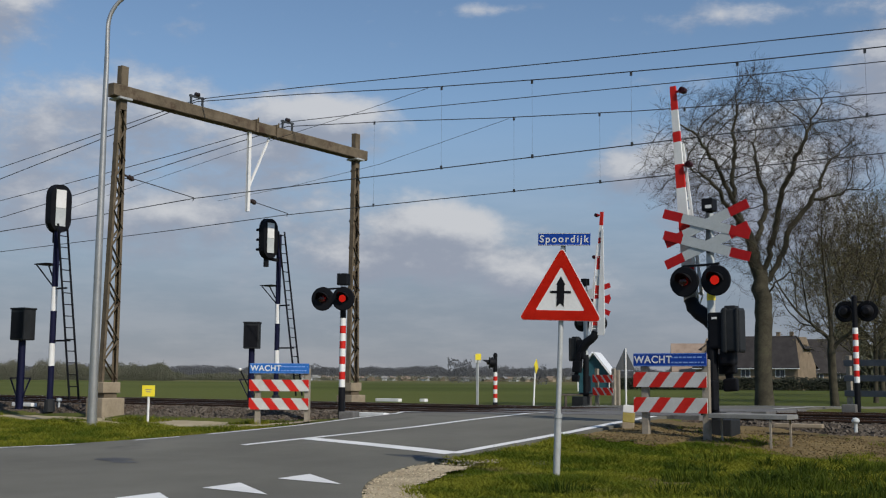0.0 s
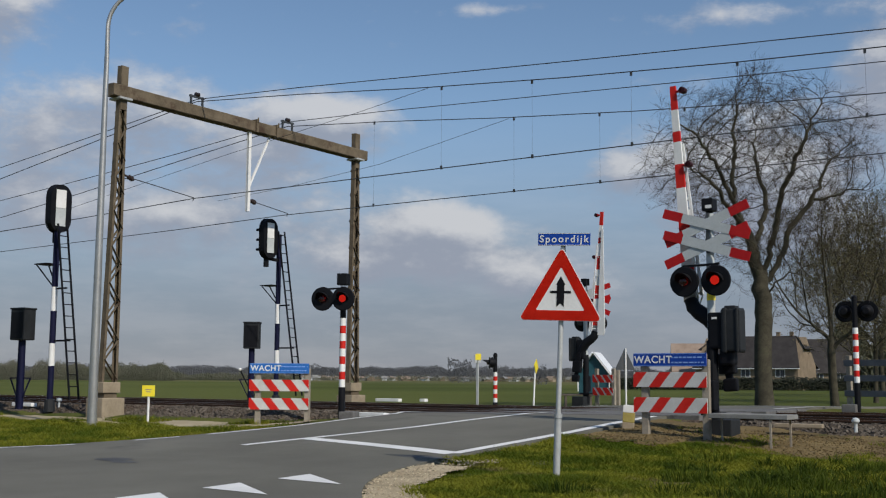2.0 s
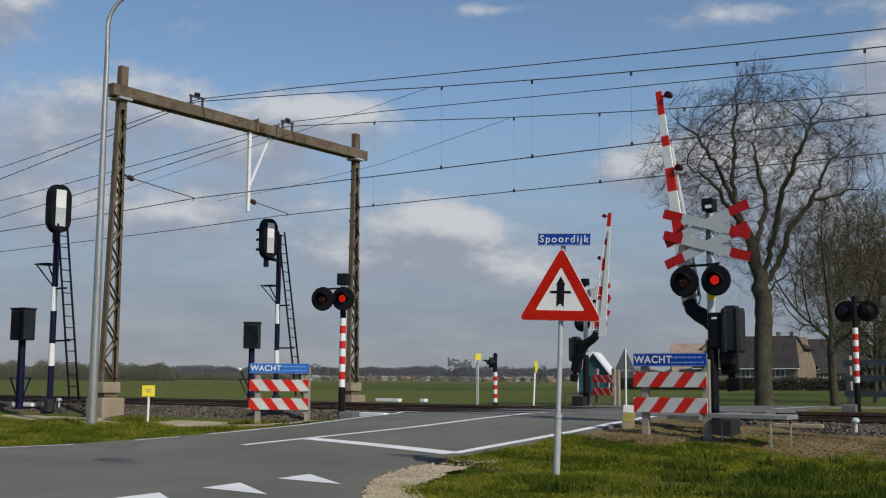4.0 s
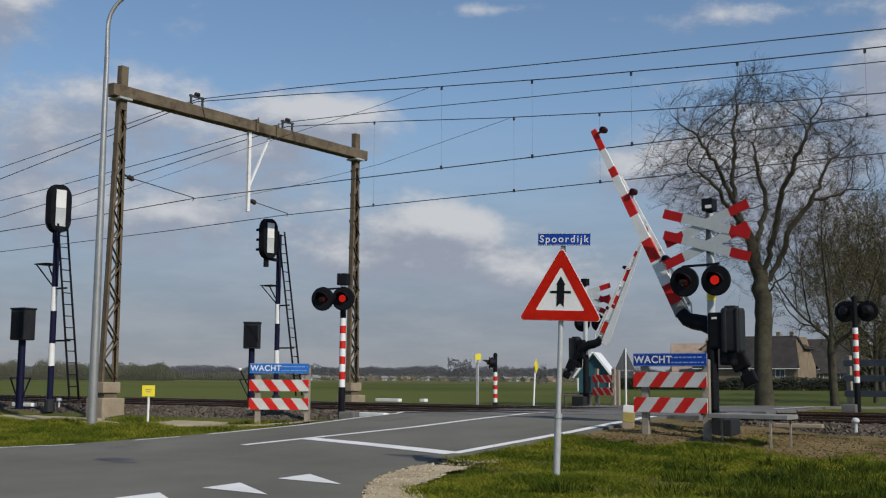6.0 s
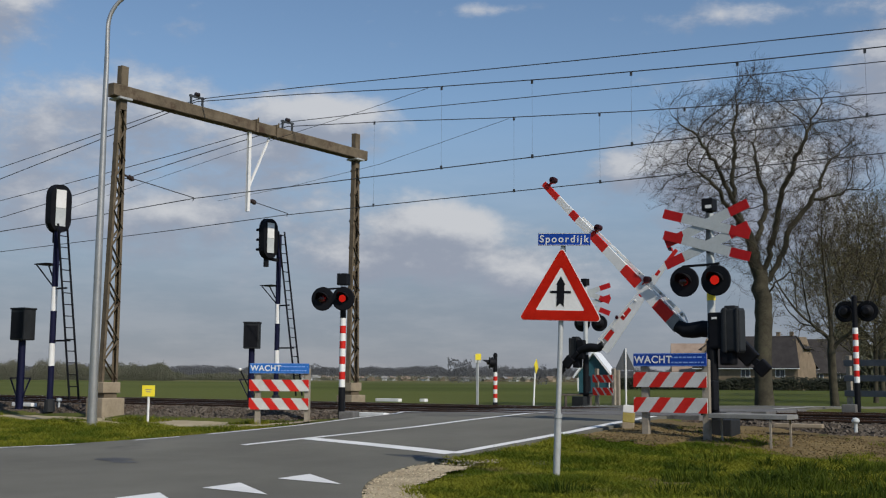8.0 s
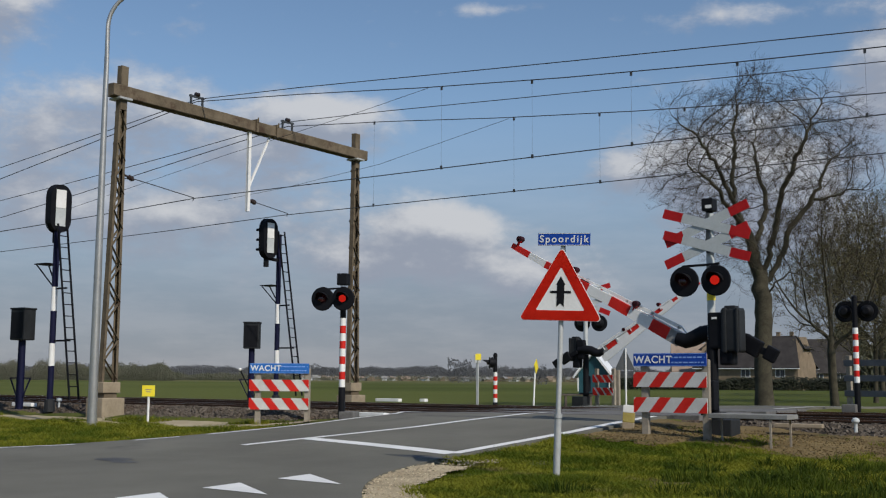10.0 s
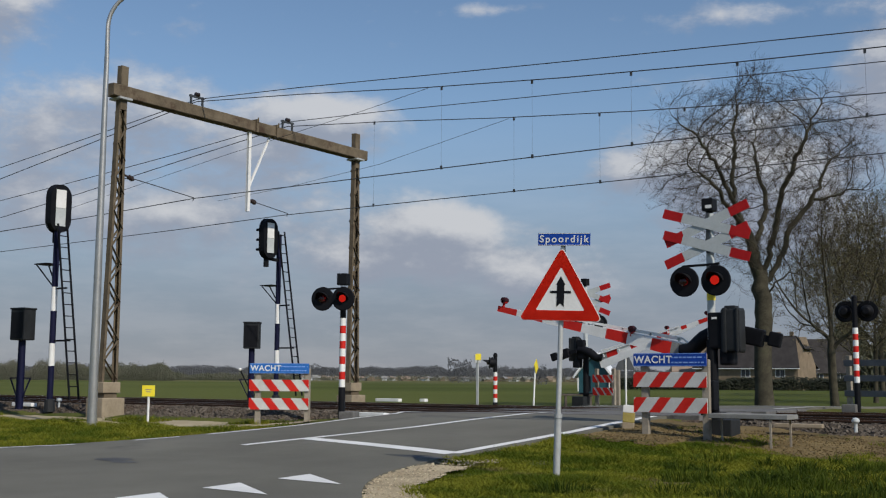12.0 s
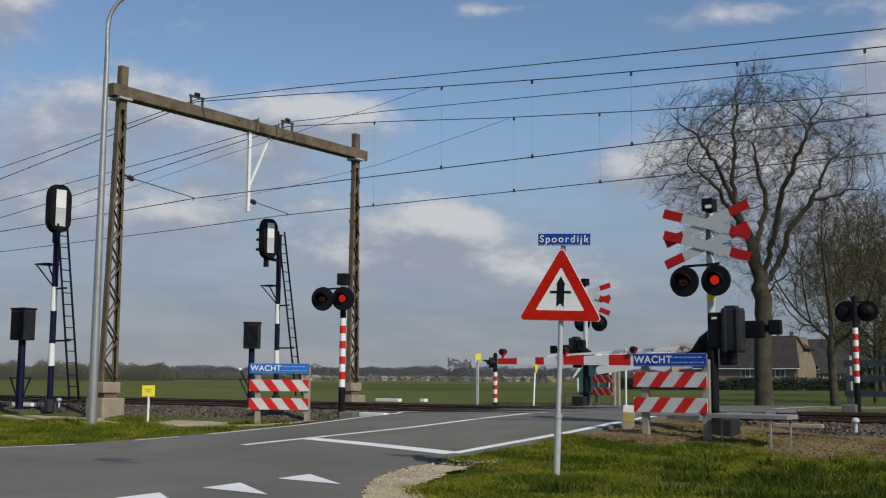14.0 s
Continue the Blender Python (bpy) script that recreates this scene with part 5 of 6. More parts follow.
def bare_tree(at, height, seed, label, count=900, width=0.34, trunk_r=0.36, fork=0.38, buds=0, twigs=3, step=0.42, limbs=(), crown=None, turn=None, stout=1.0, taper=0.57):
    """A leafless tree: grown limbs, thickened by what they carry, with sprays of fine twigs at their ends."""
    rng = random.Random(seed)
    low = fork * 0.82
    crown = crown or (0, 0, height * (1 + low) / 2, height * width, height * width, height * (1 - low) / 2)
    nodes, parent = skeleton(seed, height * fork, crown, count, step, height * 0.3, step * 1.15, limbs)
    n = len(nodes)
    kids = [[] for _ in range(n)]
    for i, p in enumerate(parent):
        if p >= 0:
            kids[p].append(i)
    load = np.zeros(n)
    for i in range(n - 1, -1, -1):
        load[i] = sum(load[k_] for k_ in kids[i]) if kids[i] else 1.0
    rad = trunk_r * (load / load[0]) ** taper
    rad = np.maximum(rad, 0.007 * stout)
    flare = [1 + 0.2 * max(0.0, 1 - nodes[i][2] / 0.9) for i in range(n)]
    thick, fine = Twigs(seed), Twigs(seed + 1)
    tips, stack = [], [0]
    while stack:
        i = stack.pop()
        chain = [parent[i], i] if parent[i] >= 0 else [i]
        while kids[i]:
            order = sorted(kids[i], key=lambda q: -load[q])
            stack += order[1:]
            i = order[0]
            chain.append(i)
        pts = [Vector(nodes[j]) + Vector((rng.gauss(0, 0.02), rng.gauss(0, 0.02), 0)) * (j > 12) for j in chain]
        rs = [rad[j] * flare[j] for j in chain]
        if parent[chain[0]] >= 0 or len(chain) > 1 and chain[0] != 0:
            pts[0] = Vector(nodes[chain[0]])
            rs[0] = min(rs[0], rs[1] * 1.25)
        thick.limb(pts, rs, 12 if rs[0] > 0.2 else 8 if rs[0] > 0.07 else 5 if rs[0] > 0.03 else 4)
    k = height / 15
    for i in range(n):
        if rad[i] > 0.02 or parent[i] < 0:
            continue
        base = Vector(nodes[i])
        way = (base - Vector(nodes[parent[i]])).normalized()
        for _ in range(twigs if kids[i] else twigs + 2):
            d = (way * 1.2 + Vector((rng.gauss(0, 0.5), rng.gauss(0, 0.5), rng.gauss(0.35, 0.4)))).normalized()
            ln = rng.uniform(0.35, 0.95) * k
            mid = base + d * ln * 0.5
            d2 = (d + Vector((rng.gauss(0, 0.22), rng.gauss(0, 0.22), rng.gauss(0.12, 0.2)))).normalized()
            end = mid + d2 * ln * 0.5
            fine.limb([base, mid, end], [0.006 * stout, 0.0048 * stout, 0.003 * stout], 3)
            tips.append(end)
            for s in (0.35, 0.6, 0.85):
                q = base.lerp(mid, s * 1.4) if s < 0.7 else mid.lerp(end, 0.4)
                e = (d + Vector((rng.gauss(0, 0.6), rng.gauss(0, 0.6), rng.gauss(0.1, 0.5)))).normalized()
                fine.limb([q, q + e * ln * rng.uniform(0.3, 0.55)], [0.0042 * stout, 0.0027 * stout], 3)
                tips.append(q + e * ln * 0.4)
    t = thing("tree", label, "tree", at, rng.uniform(0, 360) if turn is None else turn, "roadside trees")
    for net, name, mt in ((thick, "trunk", BARK), (fine, "crown", TWIG)):
        ob = raw(name, net.v, net.f, mt, t)
        ob.data.shade_smooth()
        if name == "crown":
            ob["kind"] = "stuff"
    if buds:
        v, f = [], []
        for p in tips:
            for _ in range(buds):
                c = p + Vector((rng.gauss(0, 0.14), rng.gauss(0, 0.14), rng.gauss(0, 0.14)))
                s = rng.uniform(0.02, 0.05) * stout
                b = len(v)
                a1 = Vector((rng.gauss(0, 1), rng.gauss(0, 1), rng.gauss(0, 1))).normalized() * s
                a2 = a1.orthogonal().normalized() * s * 0.6
                v += [tuple(c - a1), tuple(c + a2), tuple(c + a1), tuple(c - a2)]
                f.append((b, b + 1, b + 2, b + 3))
        ob = raw("young_leaves", v, f, BUD, t)
        ob["kind"] = "stuff"
    return t


def great_oak():
    """The oak by the crossing: a short stout trunk parting into five heavy rising limbs."""
    left = [(0, 0, 5.0), (-0.4, 0.1, 7.2), (-0.85, 0.5, 8.6), (-0.95, 0.9, 10.6), (-0.75, 1.2, 13.2), (-0.5, 1.3, 15.0)]
    outer = [(-0.85, 0.5, 8.6), (-1.7, 0.2, 10.6), (-2.7, -0.2, 12.0), (-4.3, -0.5, 13.2)]
    low = [(-0.75, 0.4, 8.3), (-1.7, -0.8, 8.9), (-2.4, -1.4, 9.8), (-3.9, -2.0, 10.6)]
    back = [(-0.3, 0.1, 6.8), (0.3, 0.9, 8.4), (0.75, 1.7, 9.6), (0.5, 2.4, 11.6), (0.7, 2.9, 13.6), (0.2, 3.0, 15.0)]
    mid = [(0.05, 0, 6.0), (0.4, -0.5, 7.5), (0.75, -1.0, 9.6), (1.6, -1.6, 11.8), (2.5, -2.0, 14.0)]
    right = [(0.05, 0, 5.3), (0.9, -0.1, 6.9), (1.4, -0.1, 8.2), (2.4, 0.0, 9.4), (3.2, 0.2, 11.0), (4.6, 0.5, 12.4)]
    spread = [(2.4, 0, 9.4), (3.5, -0.4, 9.6), (5.2, -0.8, 9.9)]
    arm = [(0.05, 0, 4.9), (0.8, -0.5, 5.8), (1.9, -0.9, 6.3), (2.7, -1.1, 6.8), (4.7, -1.4, 7.0)]
    droop = [(0.8, -0.5, 5.8), (1.8, -0.2, 5.3), (2.9, 0.1, 4.5)]
    bare_tree((-16.84, 27.34, 0.1), 15.4, 11, "large bare oak with a broad fine-twigged crown", 3600, 0.35, 0.38, 0.33, 0, 2, 0.31,
              (left, outer, low, back, mid, right, spread, arm, droop), (0.05, 0, 10.3, 5.1, 4.5, 4.55), math.degrees(YAW), stout=0.75, taper=0.62)


great_oak()


def leafy(name, at, size, count, leaf, seed, mt, label, category, kind_=""):
    """A clipped or rounded mass of small leaf clumps."""
    rng = random.Random(seed)
    v, f = [], []
    for _ in range(count):
        c = Vector((rng.uniform(-1, 1) * size[0] / 2, rng.uniform(-1, 1) * size[1] / 2, rng.uniform(0, 1) ** 0.8 * size[2]))
        c.z *= 0.85 + 0.3 * noise.noise((c.x * 0.4 + seed, c.y * 0.4, 0))
        a1 = Vector((rng.gauss(0, 1), rng.gauss(0, 1), rng.gauss(0, 1))).normalized() * leaf * rng.uniform(0.6, 1.3)
        a2 = a1.orthogonal().normalized() * leaf * 0.7
        a3 = a1.cross(a2).normalized() * leaf * 0.6
        b = len(v)
        v += [tuple(c - a1), tuple(c + a1), tuple(c - a2), tuple(c + a2), tuple(c - a3), tuple(c + a3)]
        f += [(b, b + 2, b + 4), (b + 2, b + 1, b + 4), (b + 1, b + 3, b + 4), (b + 3, b, b + 4), (b + 2, b, b + 5), (b + 1, b + 2, b + 5), (b + 3, b + 1, b + 5), (b, b + 3, b + 5)]
    ob = raw(name, v, f, mt)
    ob.location = at[:3]
    ob.rotation_euler.z = radians(at[3]) if len(at) > 3 else 0
    return tagged(ob, label, category, kind=kind_)


# ---------------------------------------------------------------- farm and distance
def far_at(px, d, z=0.0):
    """A place d metres ahead at the bearing px (from -784 to 784 across the view)."""
    c, s = math.cos(YAW), math.sin(YAW)
    x = px / 2000 * d
    return (EYE.x + x * c - d * s, EYE.y + x * s + d * c, z)


def house(at, rz, w, l, eave, ridge, label, wall_m, roof_m, hip=0.0, chimneys=(0.3,), windows=3):
    t = thing("house", label, "house", at, rz, "houses")
    bm = BM()
    plate(bm, [(-w / 2, 0), (w / 2, 0), (w / 2, eave), (0, ridge - 0.1), (-w / 2, eave)], -l / 2, l / 2)
    part("wall", bm, wall_m, t)
    bm = BM()
    o = 0.4
    for s in (-1, 1):
        ye = l / 2 + o
        k_ = (ridge - eave) / (w / 2)
        lo = [bm.verts.new((s * (w / 2 + o), -ye, eave - o * k_)), bm.verts.new((s * (w / 2 + o), ye, eave - o * k_))]
        hi = [bm.verts.new((0, -ye + hip, ridge)), bm.verts.new((0, ye - hip, ridge))]
        bm.faces.new((lo[0], lo[1], hi[1], hi[0]))
    if hip:
        for s in (-1, 1):
            ye = l / 2 + o
            h = 0.45
            a = bm.verts.new((-(w / 2 + o) * h, s * (ye), ridge - (ridge - eave) * h))
            b = bm.verts.new(((w / 2 + o) * h, s * (ye), ridge - (ridge - eave) * h))
            c = bm.verts.new((0, s * (ye - hip), ridge))
            bm.faces.new((a, b, c))
    bmesh.ops.recalc_face_normals(bm, faces=bm.faces[:])
    bmesh.ops.solidify(bm, geom=bm.faces[:], thickness=0.18)
    roof = part("roof", bm, roof_m, t)
    for c in chimneys:
        bm = BM()
        box(bm, (0.55, 0.55, 1.4), (0.1, l * (c - 0.5), ridge - 0.05), None, 0.03)
        box(bm, (0.68, 0.68, 0.12), (0.1, l * (c - 0.5), ridge + 0.68))
        part("chimney", bm, wall_m, roof)
    for i in range(windows):
        y = l * ((i + 0.5) / windows - 0.5)
        for s in (-1, 1):
            wn = new("window")
            wn.parent = t
            bm = BM()
            box(bm, (0.08, 1.5, 1.3), (s * (w / 2 + 0.02), y, eave - 1.1))
            part("frame", bm, WHITE_PAINT, wn)
            bm = BM()
            box(bm, (0.08, 0.62, 1.1), (s * (w / 2 + 0.04), y - 0.35, eave - 1.1))
            box(bm, (0.08, 0.62, 1.1), (s * (w / 2 + 0.04), y + 0.35, eave - 1.1))
            part("pane", bm, WINDOW_GLASS, wn)
    for s in (-1, 1):
        bm = BM()
        box(bm, (0.12, l + 0.8, 0.14), (s * (w / 2 + 0.42), 0, eave - 0.38))
        part("gutter", bm, WHITE_PAINT, t)
    return t


house(far_at(552, 185), 34.6 + 57, 10.5, 16.5, 3.7, 8.5, "brick farmhouse with a dark tiled half-hipped roof", BRICK_WALL, TILE_DARK, 2.1, (0.14, 0.27))
house(far_at(660, 235), 34.6 + 76, 10.5, 12, 3.4, 10.0, "brick barn with a dark tiled roof behind the farmhouse", BRICK_WALL, TILE_DARK, 0.0, ())
house(far_at(448, 198), 34.6 + 80, 8, 8, 3.2, 7.7, "farm building with a pale tiled roof", BRICK_WALL, PALE_ROOF, 0.0, ())
house(far_at(271, 110), 34.6 - 20, 3.0, 2.2, 2.0, 3.9, "teal-fronted barn, its sheet roof coloured white for sun glare", TEAL_SHEET, SUNLIT_ROOF, 0.0, (), 2)
leafy("hedge", (*far_at(600, 168), 34.6), (49, 2.4, 2.0), 12000, 0.19, 5, HEDGE, "dark clipped hedge before the farmhouse", "hedge", "stuff")


for px, d, h, seed, r, buds in ((690, 56, 10.6, 23, 0.2, 1), (762, 72, 11.8, 31, 0.15, 2), (815, 66, 12.6, 37, 0.2, 2), (725, 98, 13.2, 41, 0.17, 2), (775, 110, 14.5, 43, 0.25, 2)):
    bare_tree(far_at(px, d), h, seed, "bare roadside oak with a few young leaves" if buds > 1 else "stout bare oak in the roadside row", 900, 0.4, r, 0.33, buds, 3, 0.44)


def distance():
    rng = random.Random(77)
    # far village: rows of small houses at the field's edge
    for i in range(80):
        px = -330 + i * 7.2 + rng.uniform(-7, 7)
        d = rng.uniform(850, 1080)
        t = thing("house", "distant village house with a pitched roof", "house", far_at(px, d), rng.uniform(0, 180), "village houses")
        w, l, e, r = rng.uniform(4, 6), rng.uniform(4, 7), rng.uniform(1.6, 2.4), rng.uniform(3.0, 4.2)
        bm = BM()
        plate(bm, [(-w / 2, 0), (w / 2, 0), (w / 2, e), (0, r - 0.2), (-w / 2, e)], -l / 2, l / 2)
        part("wall", bm, rng.choice((CROSS_WHITE, CONCRETE, GREY_CONCRETE, BRICK_WALL)), t)
        bm = BM()
        for s in (-1, 1):
            plate(bm, [(0, r), (s * (w / 2 + 0.4), e - 0.3), (s * (w / 2 + 0.4), e), (0, r + 0.3)], -l / 2 - 0.3, l / 2 + 0.3)
        part("roof", bm, rng.choice((PALE_ROOF, GREY_CONCRETE, GREY_CONCRETE)), t)
    # woods: many clumps of bare crowns in bands
    def woods(name, label, px0, px1, d0, d1, h0, h1, n, leaf, mt, seed):
        rg = random.Random(seed)
        v, f = [], []
        for _ in range(n):
            px, d = rg.uniform(px0, px1), rg.uniform(d0, d1)
            x, y, _z = far_at(px, d)
            top = h0 + (h1 - h0) * (0.5 + 0.7 * noise.noise((px * 0.035, d * 0.01, seed))) + rg.gauss(0, 0.5)
            z = top * rg.uniform(0, 1) ** 0.7
            c = Vector((x, y, z))
            a1 = Vector((rg.gauss(0, 0.5), rg.gauss(0, 0.5), 1)).normalized() * leaf * rg.uniform(0.5, 1.3)
            a2 = a1.orthogonal().normalized() * leaf * rg.uniform(0.3, 0.6)
            a3 = a1.cross(a2).normalized() * leaf * 0.45
            b = len(v)
            v += [tuple(c - a1), tuple(c + a1), tuple(c - a2), tuple(c + a2), tuple(c - a3), tuple(c + a3)]
            f += [(b, b + 2, b + 4), (b + 2, b + 1, b + 4), (b + 1, b + 3, b + 4), (b + 3, b, b + 4), (b + 2, b, b + 5), (b + 1, b + 2, b + 5), (b + 3, b + 1, b + 5), (b, b + 3, b + 5)]
        tagged(raw(name, v, f, mt), label, "woods", kind="stuff")
    woods("woods", "dark bare wood at the edge of the fields", -860, -470, 470, 540, 2.2, 9.5, 42000, 0.33, WOODS, 3)
    woods("woods", "low bare copse behind the fields", -540, -250, 680, 740, 1.5, 5.5, 7000, 0.6, WOODS, 4)
    woods("woods", "bare woodland along the horizon, distance haze put into its colour", -900, 900, 1150, 1300, 9, 17, 95000, 0.8, WOODS_HAZED, 5)
    woods("shrubs", "bare shrubs and garden trees among the village houses", -420, 470, 800, 1100, 0.5, 5.5, 9000, 0.6, WOODS, 8)
    # the field clumps share the haze-tinted colour of the horizon wood
    woods("tree_clump", "small clump of bare trees far out in the fields", 10, 52, 418, 426, 4.5, 9.5, 480, 0.4, WOODS_HAZED, 9)
    woods("tree_clump", "small clump of bare trees far out in the fields", 163, 184, 328, 333, 3.5, 7.5, 240, 0.32, WOODS_HAZED, 10)
    woods("woods", "bare shrubs behind the farm", 665, 900, 250, 300, 6, 19, 11000, 0.7, WOODS, 7)


distance()


# ---------------------------------------------------------------- grass and stones
def blades(name, inside, x0, x1, y0, y1, n, h0, h1, seed, label):
    rg = random.Random(seed)
    v, f = [], []
    while n > 0:
        x, y = rg.uniform(x0, x1), rg.uniform(y0, y1)
        if not inside(x, y) or noise.noise((x * 0.9, y * 0.9, seed)) < rg.uniform(-0.8, 0.15):
            n -= 0.3
            continue
        n -= 1
        z = land(x, y) + lump(x, y, 0.8, 0.05) - 0.02
        tall = 0.5 + 1.5 * max(0.0, noise.noise((x * 0.7, y * 0.7, 9.0)) + 0.2)
        for _ in range(6):
            a = rg.uniform(0, 2 * math.pi)
            h = rg.uniform(h0, h1) * tall
            px, py = x + rg.gauss(0, 0.05), y + rg.gauss(0, 0.05)
            wx, wy = math.cos(a) * 0.007, math.sin(a) * 0.007
            lx, ly = rg.gauss(0, 0.75) * h, rg.gauss(0, 0.75) * h
            b = len(v)
            v += [(px - wx, py - wy, z), (px + wx, py + wy, z), (px + lx * 0.4 + wx, py + ly * 0.4 + wy, z + h * 0.6), (px + lx * 0.4 - wx, py + ly * 0.4 - wy, z + h * 0.6), (px + lx, py + ly, z + h)]
            f += [(b, b + 1, b + 2, b + 3), (b + 3, b + 2, b + 4)]
    tagged(raw(name, v, f, GRASS_BLADE), label, "grass", kind="stuff")


blades("grass", lambda x, y: x > right_edge(y) + (0.6 if y < -9.2 else -0.03) and (y < -5.2 + lump(x, y, 1.2, 1.1)), -9, -0.5, -15.5, -4.3, 42000, 0.03, 0.11, 1, "long rough spring grass on the verge")
blades("grass", lambda x, y: x < left_edge(y) - 0.12 and (y < -4.4 + lump(x, y, 0.9, 0.5) or lump(x, y, 0.45, 1.0) < -0.1 and y < -3.2), -34, -15.6, -11, -3.2, 19000, 0.04, 0.14, 2, "long rough grass between road and track")


def tussocks():
    """Coarse dark clumps standing out of the verge, each a spray of long arching blades."""
    rg = random.Random(12)
    for i in range(96):
        # thin over the whole verge, thick on the side away from the road
        x, y = (rg.uniform(-6.2, -1.6), rg.uniform(-11.6, -6.6)) if i < 36 else (rg.uniform(-4.6, -1.0), rg.uniform(-11.4, -6.6))
        z, r = land(x, y) + lump(x, y, 0.8, 0.05) - 0.03, rg.uniform(0.1, 0.28)
        v, f = [], []
        for _ in range(int(500 * r + 60)):
            a, q = rg.uniform(0, 2 * math.pi), r * math.sqrt(rg.uniform(0, 1))
            px, py = x + q * math.cos(a) * 1.4, y + q * math.sin(a)
            h = rg.uniform(0.07, 0.23) * (1.2 - 0.6 * q / r)
            b_ = rg.uniform(0, 2 * math.pi)
            wx, wy = math.cos(b_) * 0.006, math.sin(b_) * 0.006
            lx, ly = math.cos(a) * h * rg.uniform(0.1, 0.8) + rg.gauss(0, 0.03), math.sin(a) * h * rg.uniform(0.1, 0.8) + rg.gauss(0, 0.03)
            k_ = len(v)
            v += [(px - wx, py - wy, z), (px + wx, py + wy, z), (px + lx * 0.35 + wx, py + ly * 0.35 + wy, z + h * 0.7), (px + lx * 0.35 - wx, py + ly * 0.35 - wy, z + h * 0.7), (px + lx, py + ly, z + h)]
            f += [(k_, k_ + 1, k_ + 2, k_ + 3), (k_ + 3, k_ + 2, k_ + 4)]
        tagged(raw("grass_tussock", v, f, TUSSOCK), "coarse dark green grass tussock on the verge", "grass", "grass tussocks", "stuff")


tussocks()
for px, py, pa in ((-5.06, -10.33, 0.42), (-3.7, -8.8, 0.3)):
    sheet("bare_patch", lambda x, y: ((x - px) / pa) ** 2 + ((y - py) / pa / 0.8) ** 2 < 1 + lump(x, y, 3, 0.9), px - 1, px + 1, py - 0.9, py + 0.9, 0.06,
          lambda x, y: land(x, y) + lump(x, y, 0.8, 0.05) + 0.045 + lump(x, y, 4, 0.03), DIRT, "bare brown patch in the grass", "earth")


def stones(x0, x1, y0, y1, n, seed):
    rg = random.Random(seed)
    v, f = [], []
    for _ in range(n):
        x, y = rg.uniform(x0, x1), rg.uniform(y0, y1)
        z = ballast_height(x, y)
        s = rg.uniform(0.025, 0.055)
        q = Euler((rg.uniform(0, 6), rg.uniform(0, 6), rg.uniform(0, 6))).to_matrix()
        b = len(v)
        for p in ((-1, -1, -0.7), (1, -0.8, -0.6), (0.9, 1, -0.7), (-0.8, 0.9, -0.6), (-0.7, -0.6, 0.7), (0.8, -0.7, 0.8), (0.6, 0.8, 0.6), (-0.8, 0.7, 0.8)):
            o = q @ Vector((p[0] * rg.uniform(0.7, 1.2), p[1] * rg.uniform(0.7, 1.2), p[2] * rg.uniform(0.6, 1.1))) * s
            v.append((x + o.x, y + o.y, z + o.z + 0.01))
        f += [(b, b + 3, b + 2, b + 1), (b + 4, b + 5, b + 6, b + 7), (b, b + 1, b + 5, b + 4), (b + 1, b + 2, b + 6, b + 5), (b + 2, b + 3, b + 7, b + 6), (b + 3, b, b + 4, b + 7)]
    tagged(raw("ballast_stones", v, f, STONE), "loose broken ballast stones beside the rails", "ballast", kind="stuff")


stones(-36, -15.9, -3.3, -0.9, 14000, 1)
stones(-8.6, 2, -3.1, -0.9, 7000, 2)


def crumbs(name, inside, x0, x1, y0, y1, n, lo, hi, height, mt, seed, label, category):
    """Small clods, chips and dead leaves strewn on the ground."""
    rg = random.Random(seed)
    v, f = [], []
    for _ in range(n):
        x, y = rg.uniform(x0, x1), rg.uniform(y0, y1)
        if not inside(x, y):
            continue
        c, s = Vector((x, y, height(x, y))), rg.uniform(lo, hi)
        a1 = Vector((rg.gauss(0, 1), rg.gauss(0, 1), rg.gauss(0, 0.3))).normalized() * s
        a2 = Vector((-a1.y, a1.x, rg.gauss(0, 0.3) * s)) * 0.8
        a3 = Vector((0, 0, s * 0.6))
        b = len(v)
        v += [tuple(c - a1), tuple(c + a1), tuple(c - a2), tuple(c + a2), tuple(c - a3), tuple(c + a3)]
        f += [(b, b + 2, b + 5), (b + 2, b + 1, b + 5), (b + 1, b + 3, b + 5), (b + 3, b, b + 5), (b + 2, b, b + 4), (b + 1, b + 2, b + 4), (b + 3, b + 1, b + 4), (b, b + 3, b + 4)]
    tagged(raw(name, v, f, mt), label, category, kind="stuff")


DIRT_CLOD = surf("dirt_clod", (0.085, 0.06, 0.029), (0.19, 0.14, 0.068), 0.95, 0, 1.5, 20, 0.0, island=0.5, spec=0.12)
GRAVEL_CHIP = surf("gravel_chip", (0.31, 0.255, 0.17), (0.48, 0.41, 0.29), 0.95, 0, 1.5, 20, 0.0, island=0.4)
crumbs("earth_clods", lambda x, y: y > -5.7 + lump(x, y, 1.2, 1.1), -8.9, 1, -6.4, -2.7, 8000, 0.008, 0.028, lambda x, y: land(x, y) + lump(x, y, 0.8, 0.05) + 0.025 + lump(x, y, 3, 0.04), DIRT_CLOD, 8, "crumbled earth and leaf litter on the bare ground", "earth")
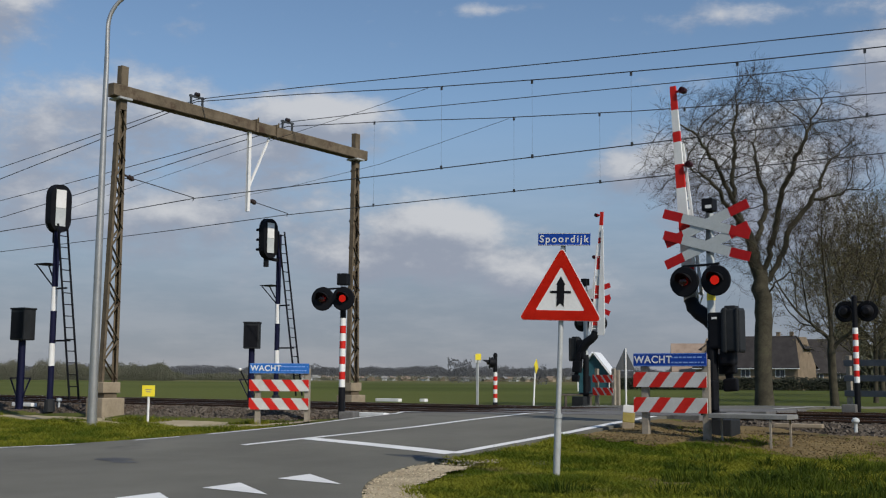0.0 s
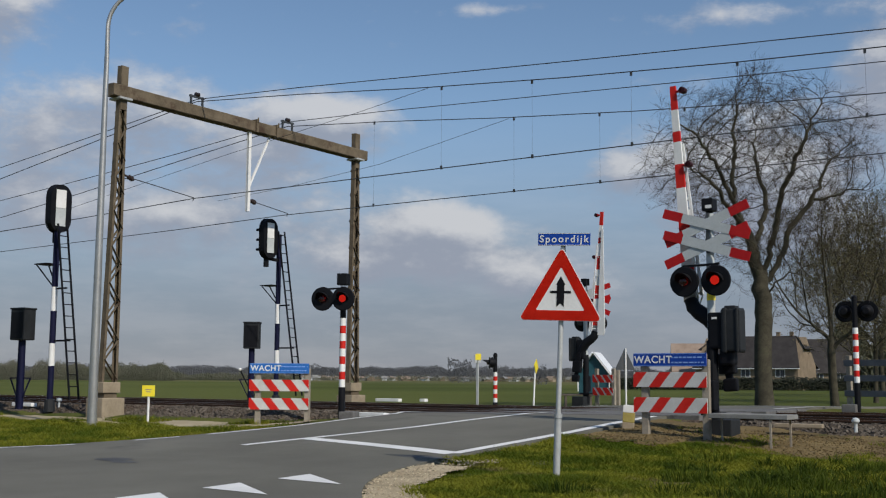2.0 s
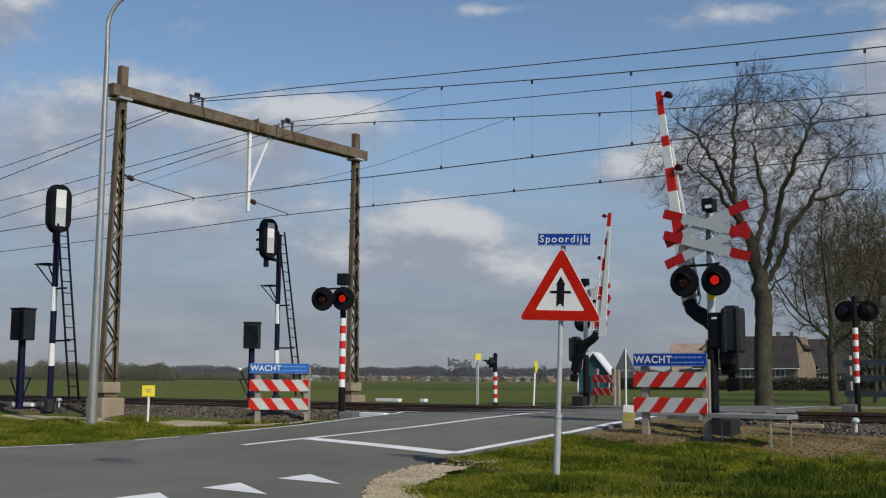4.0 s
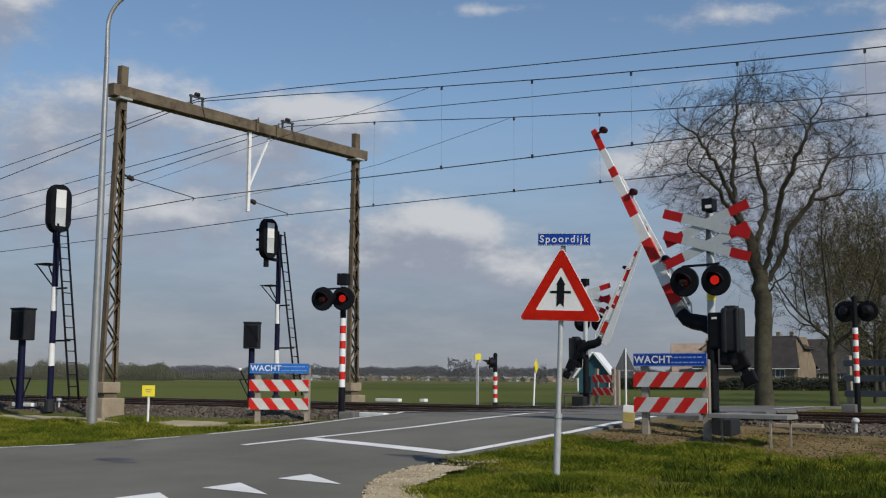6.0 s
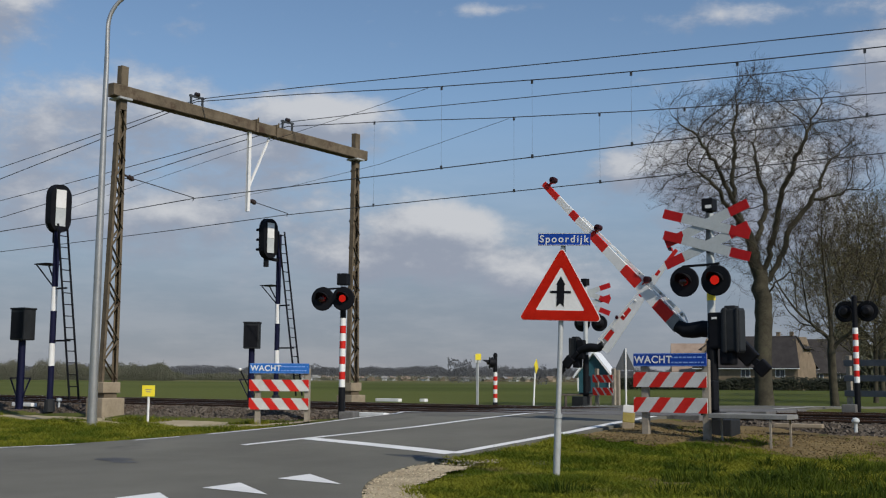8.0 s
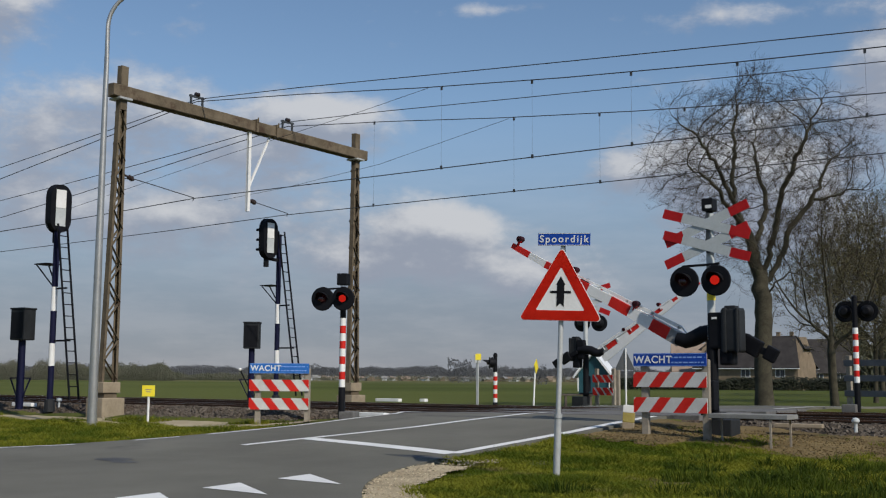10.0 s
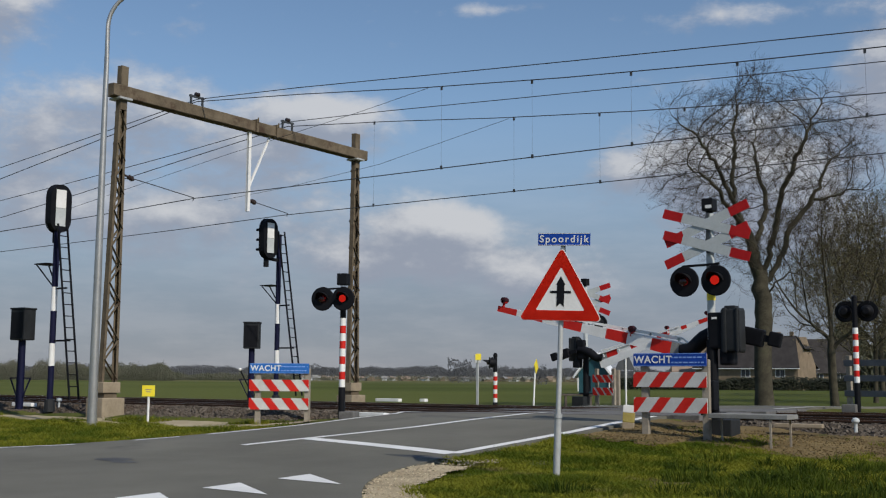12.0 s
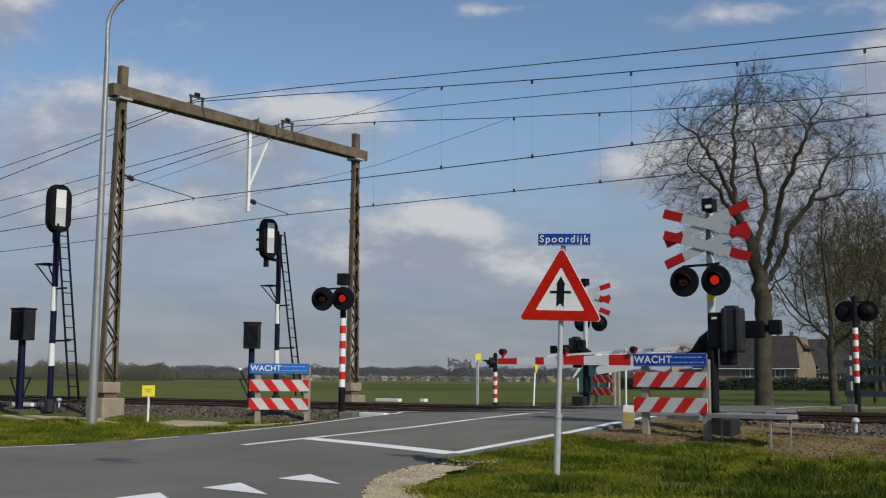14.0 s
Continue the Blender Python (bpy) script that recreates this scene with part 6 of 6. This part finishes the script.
crumbs("gravel_chips", lambda x, y: 0.0 < x - right_edge(y) < 0.8 + lump(x, y, 2, 0.3), -9.1, -2, -15, -8.9, 12000, 0.006, 0.02, lambda x, y: max(land(x, y) + lump(x, y, 0.8, 0.05), along(ROAD_Z, y) - 0.01) + 0.012 + lump(x, y, 4, 0.02), GRAVEL_CHIP, 9, "loose pale chippings at the edge of the road", "gravel")
blades("weeds", lambda x, y: y > -5.4 and lump(x, y, 1.0, 1.0) > 0.12, -8.9, 1, -6.2, -2.8, 1500, 0.03, 0.09, 4, "sparse weeds on the bare earth")


# ---------------------------------------------------------------- what moves
BOOM = [(0, 86.2), (3.2, 86.2), (3.6, 85.3), (4.2, 80.8), (4.8, 75.2), (5.3, 70.6), (6, 64.2), (6.5, 59.4), (7, 55.0), (7.5, 50.5), (8, 46.2), (8.2, 44.5), (9.2, 35.9),
        (10.3, 26.4), (11, 20.8), (11.5, 16.7), (12, 12.8), (12.5, 8.8), (13, 5.1), (13.5, 2.1), (14, -0.3)]
BOOM_FAR = [(0, 86.2), (3.2, 86.2), (3.6, 85.3), (4.2, 80.6), (5.3, 70.2), (6.5, 60.5), (8.2, 47.0), (9.2, 38.9), (10.3, 30.2), (11.5, 21.6), (12.5, 14.0), (13.5, 6.2), (14, 3.0)]
LEFT_LIT = [(0.04, 0.37), (0.7, 1.03), (1.53, 1.86), (2.05, 2.38), (2.86, 3.2), (3.53, 3.86), (4.2, 4.53), (4.86, 5.16), (5.53, 5.76), (6.2, 6.4), (6.7, 7.03), (7.37, 7.7), (8.1, 8.4),
            (8.75, 9.1), (9.4, 9.75), (10.05, 10.36), (10.7, 11.03), (11.4, 11.72), (12.15, 12.37), (12.7, 13.03), (13.4, 13.72)]


def motions():
    for arm, swing in zip(ARMS, (BOOM, BOOM_FAR)):
        walk(arm, [(t, pose(0.08, 0.12, 1.71, 0, a, 0)) for t, a in swing])
    for lens, at, right in FLIPS:
        rows, now = [], 0.0 if right else 180.0
        rows.append((0.0, pose(*at, 0, 0, now)))
        for a, b in LEFT_LIT:
            for t in (a, b):
                for i, s in enumerate((0, 60, 120, 180)):
                    rows.append((t + i / 30, pose(*at, 0, 0, now + s)))
                now += 180
        rows.append((14.0, pose(*at, 0, 0, now)))
        walk(lens, rows)


motions()
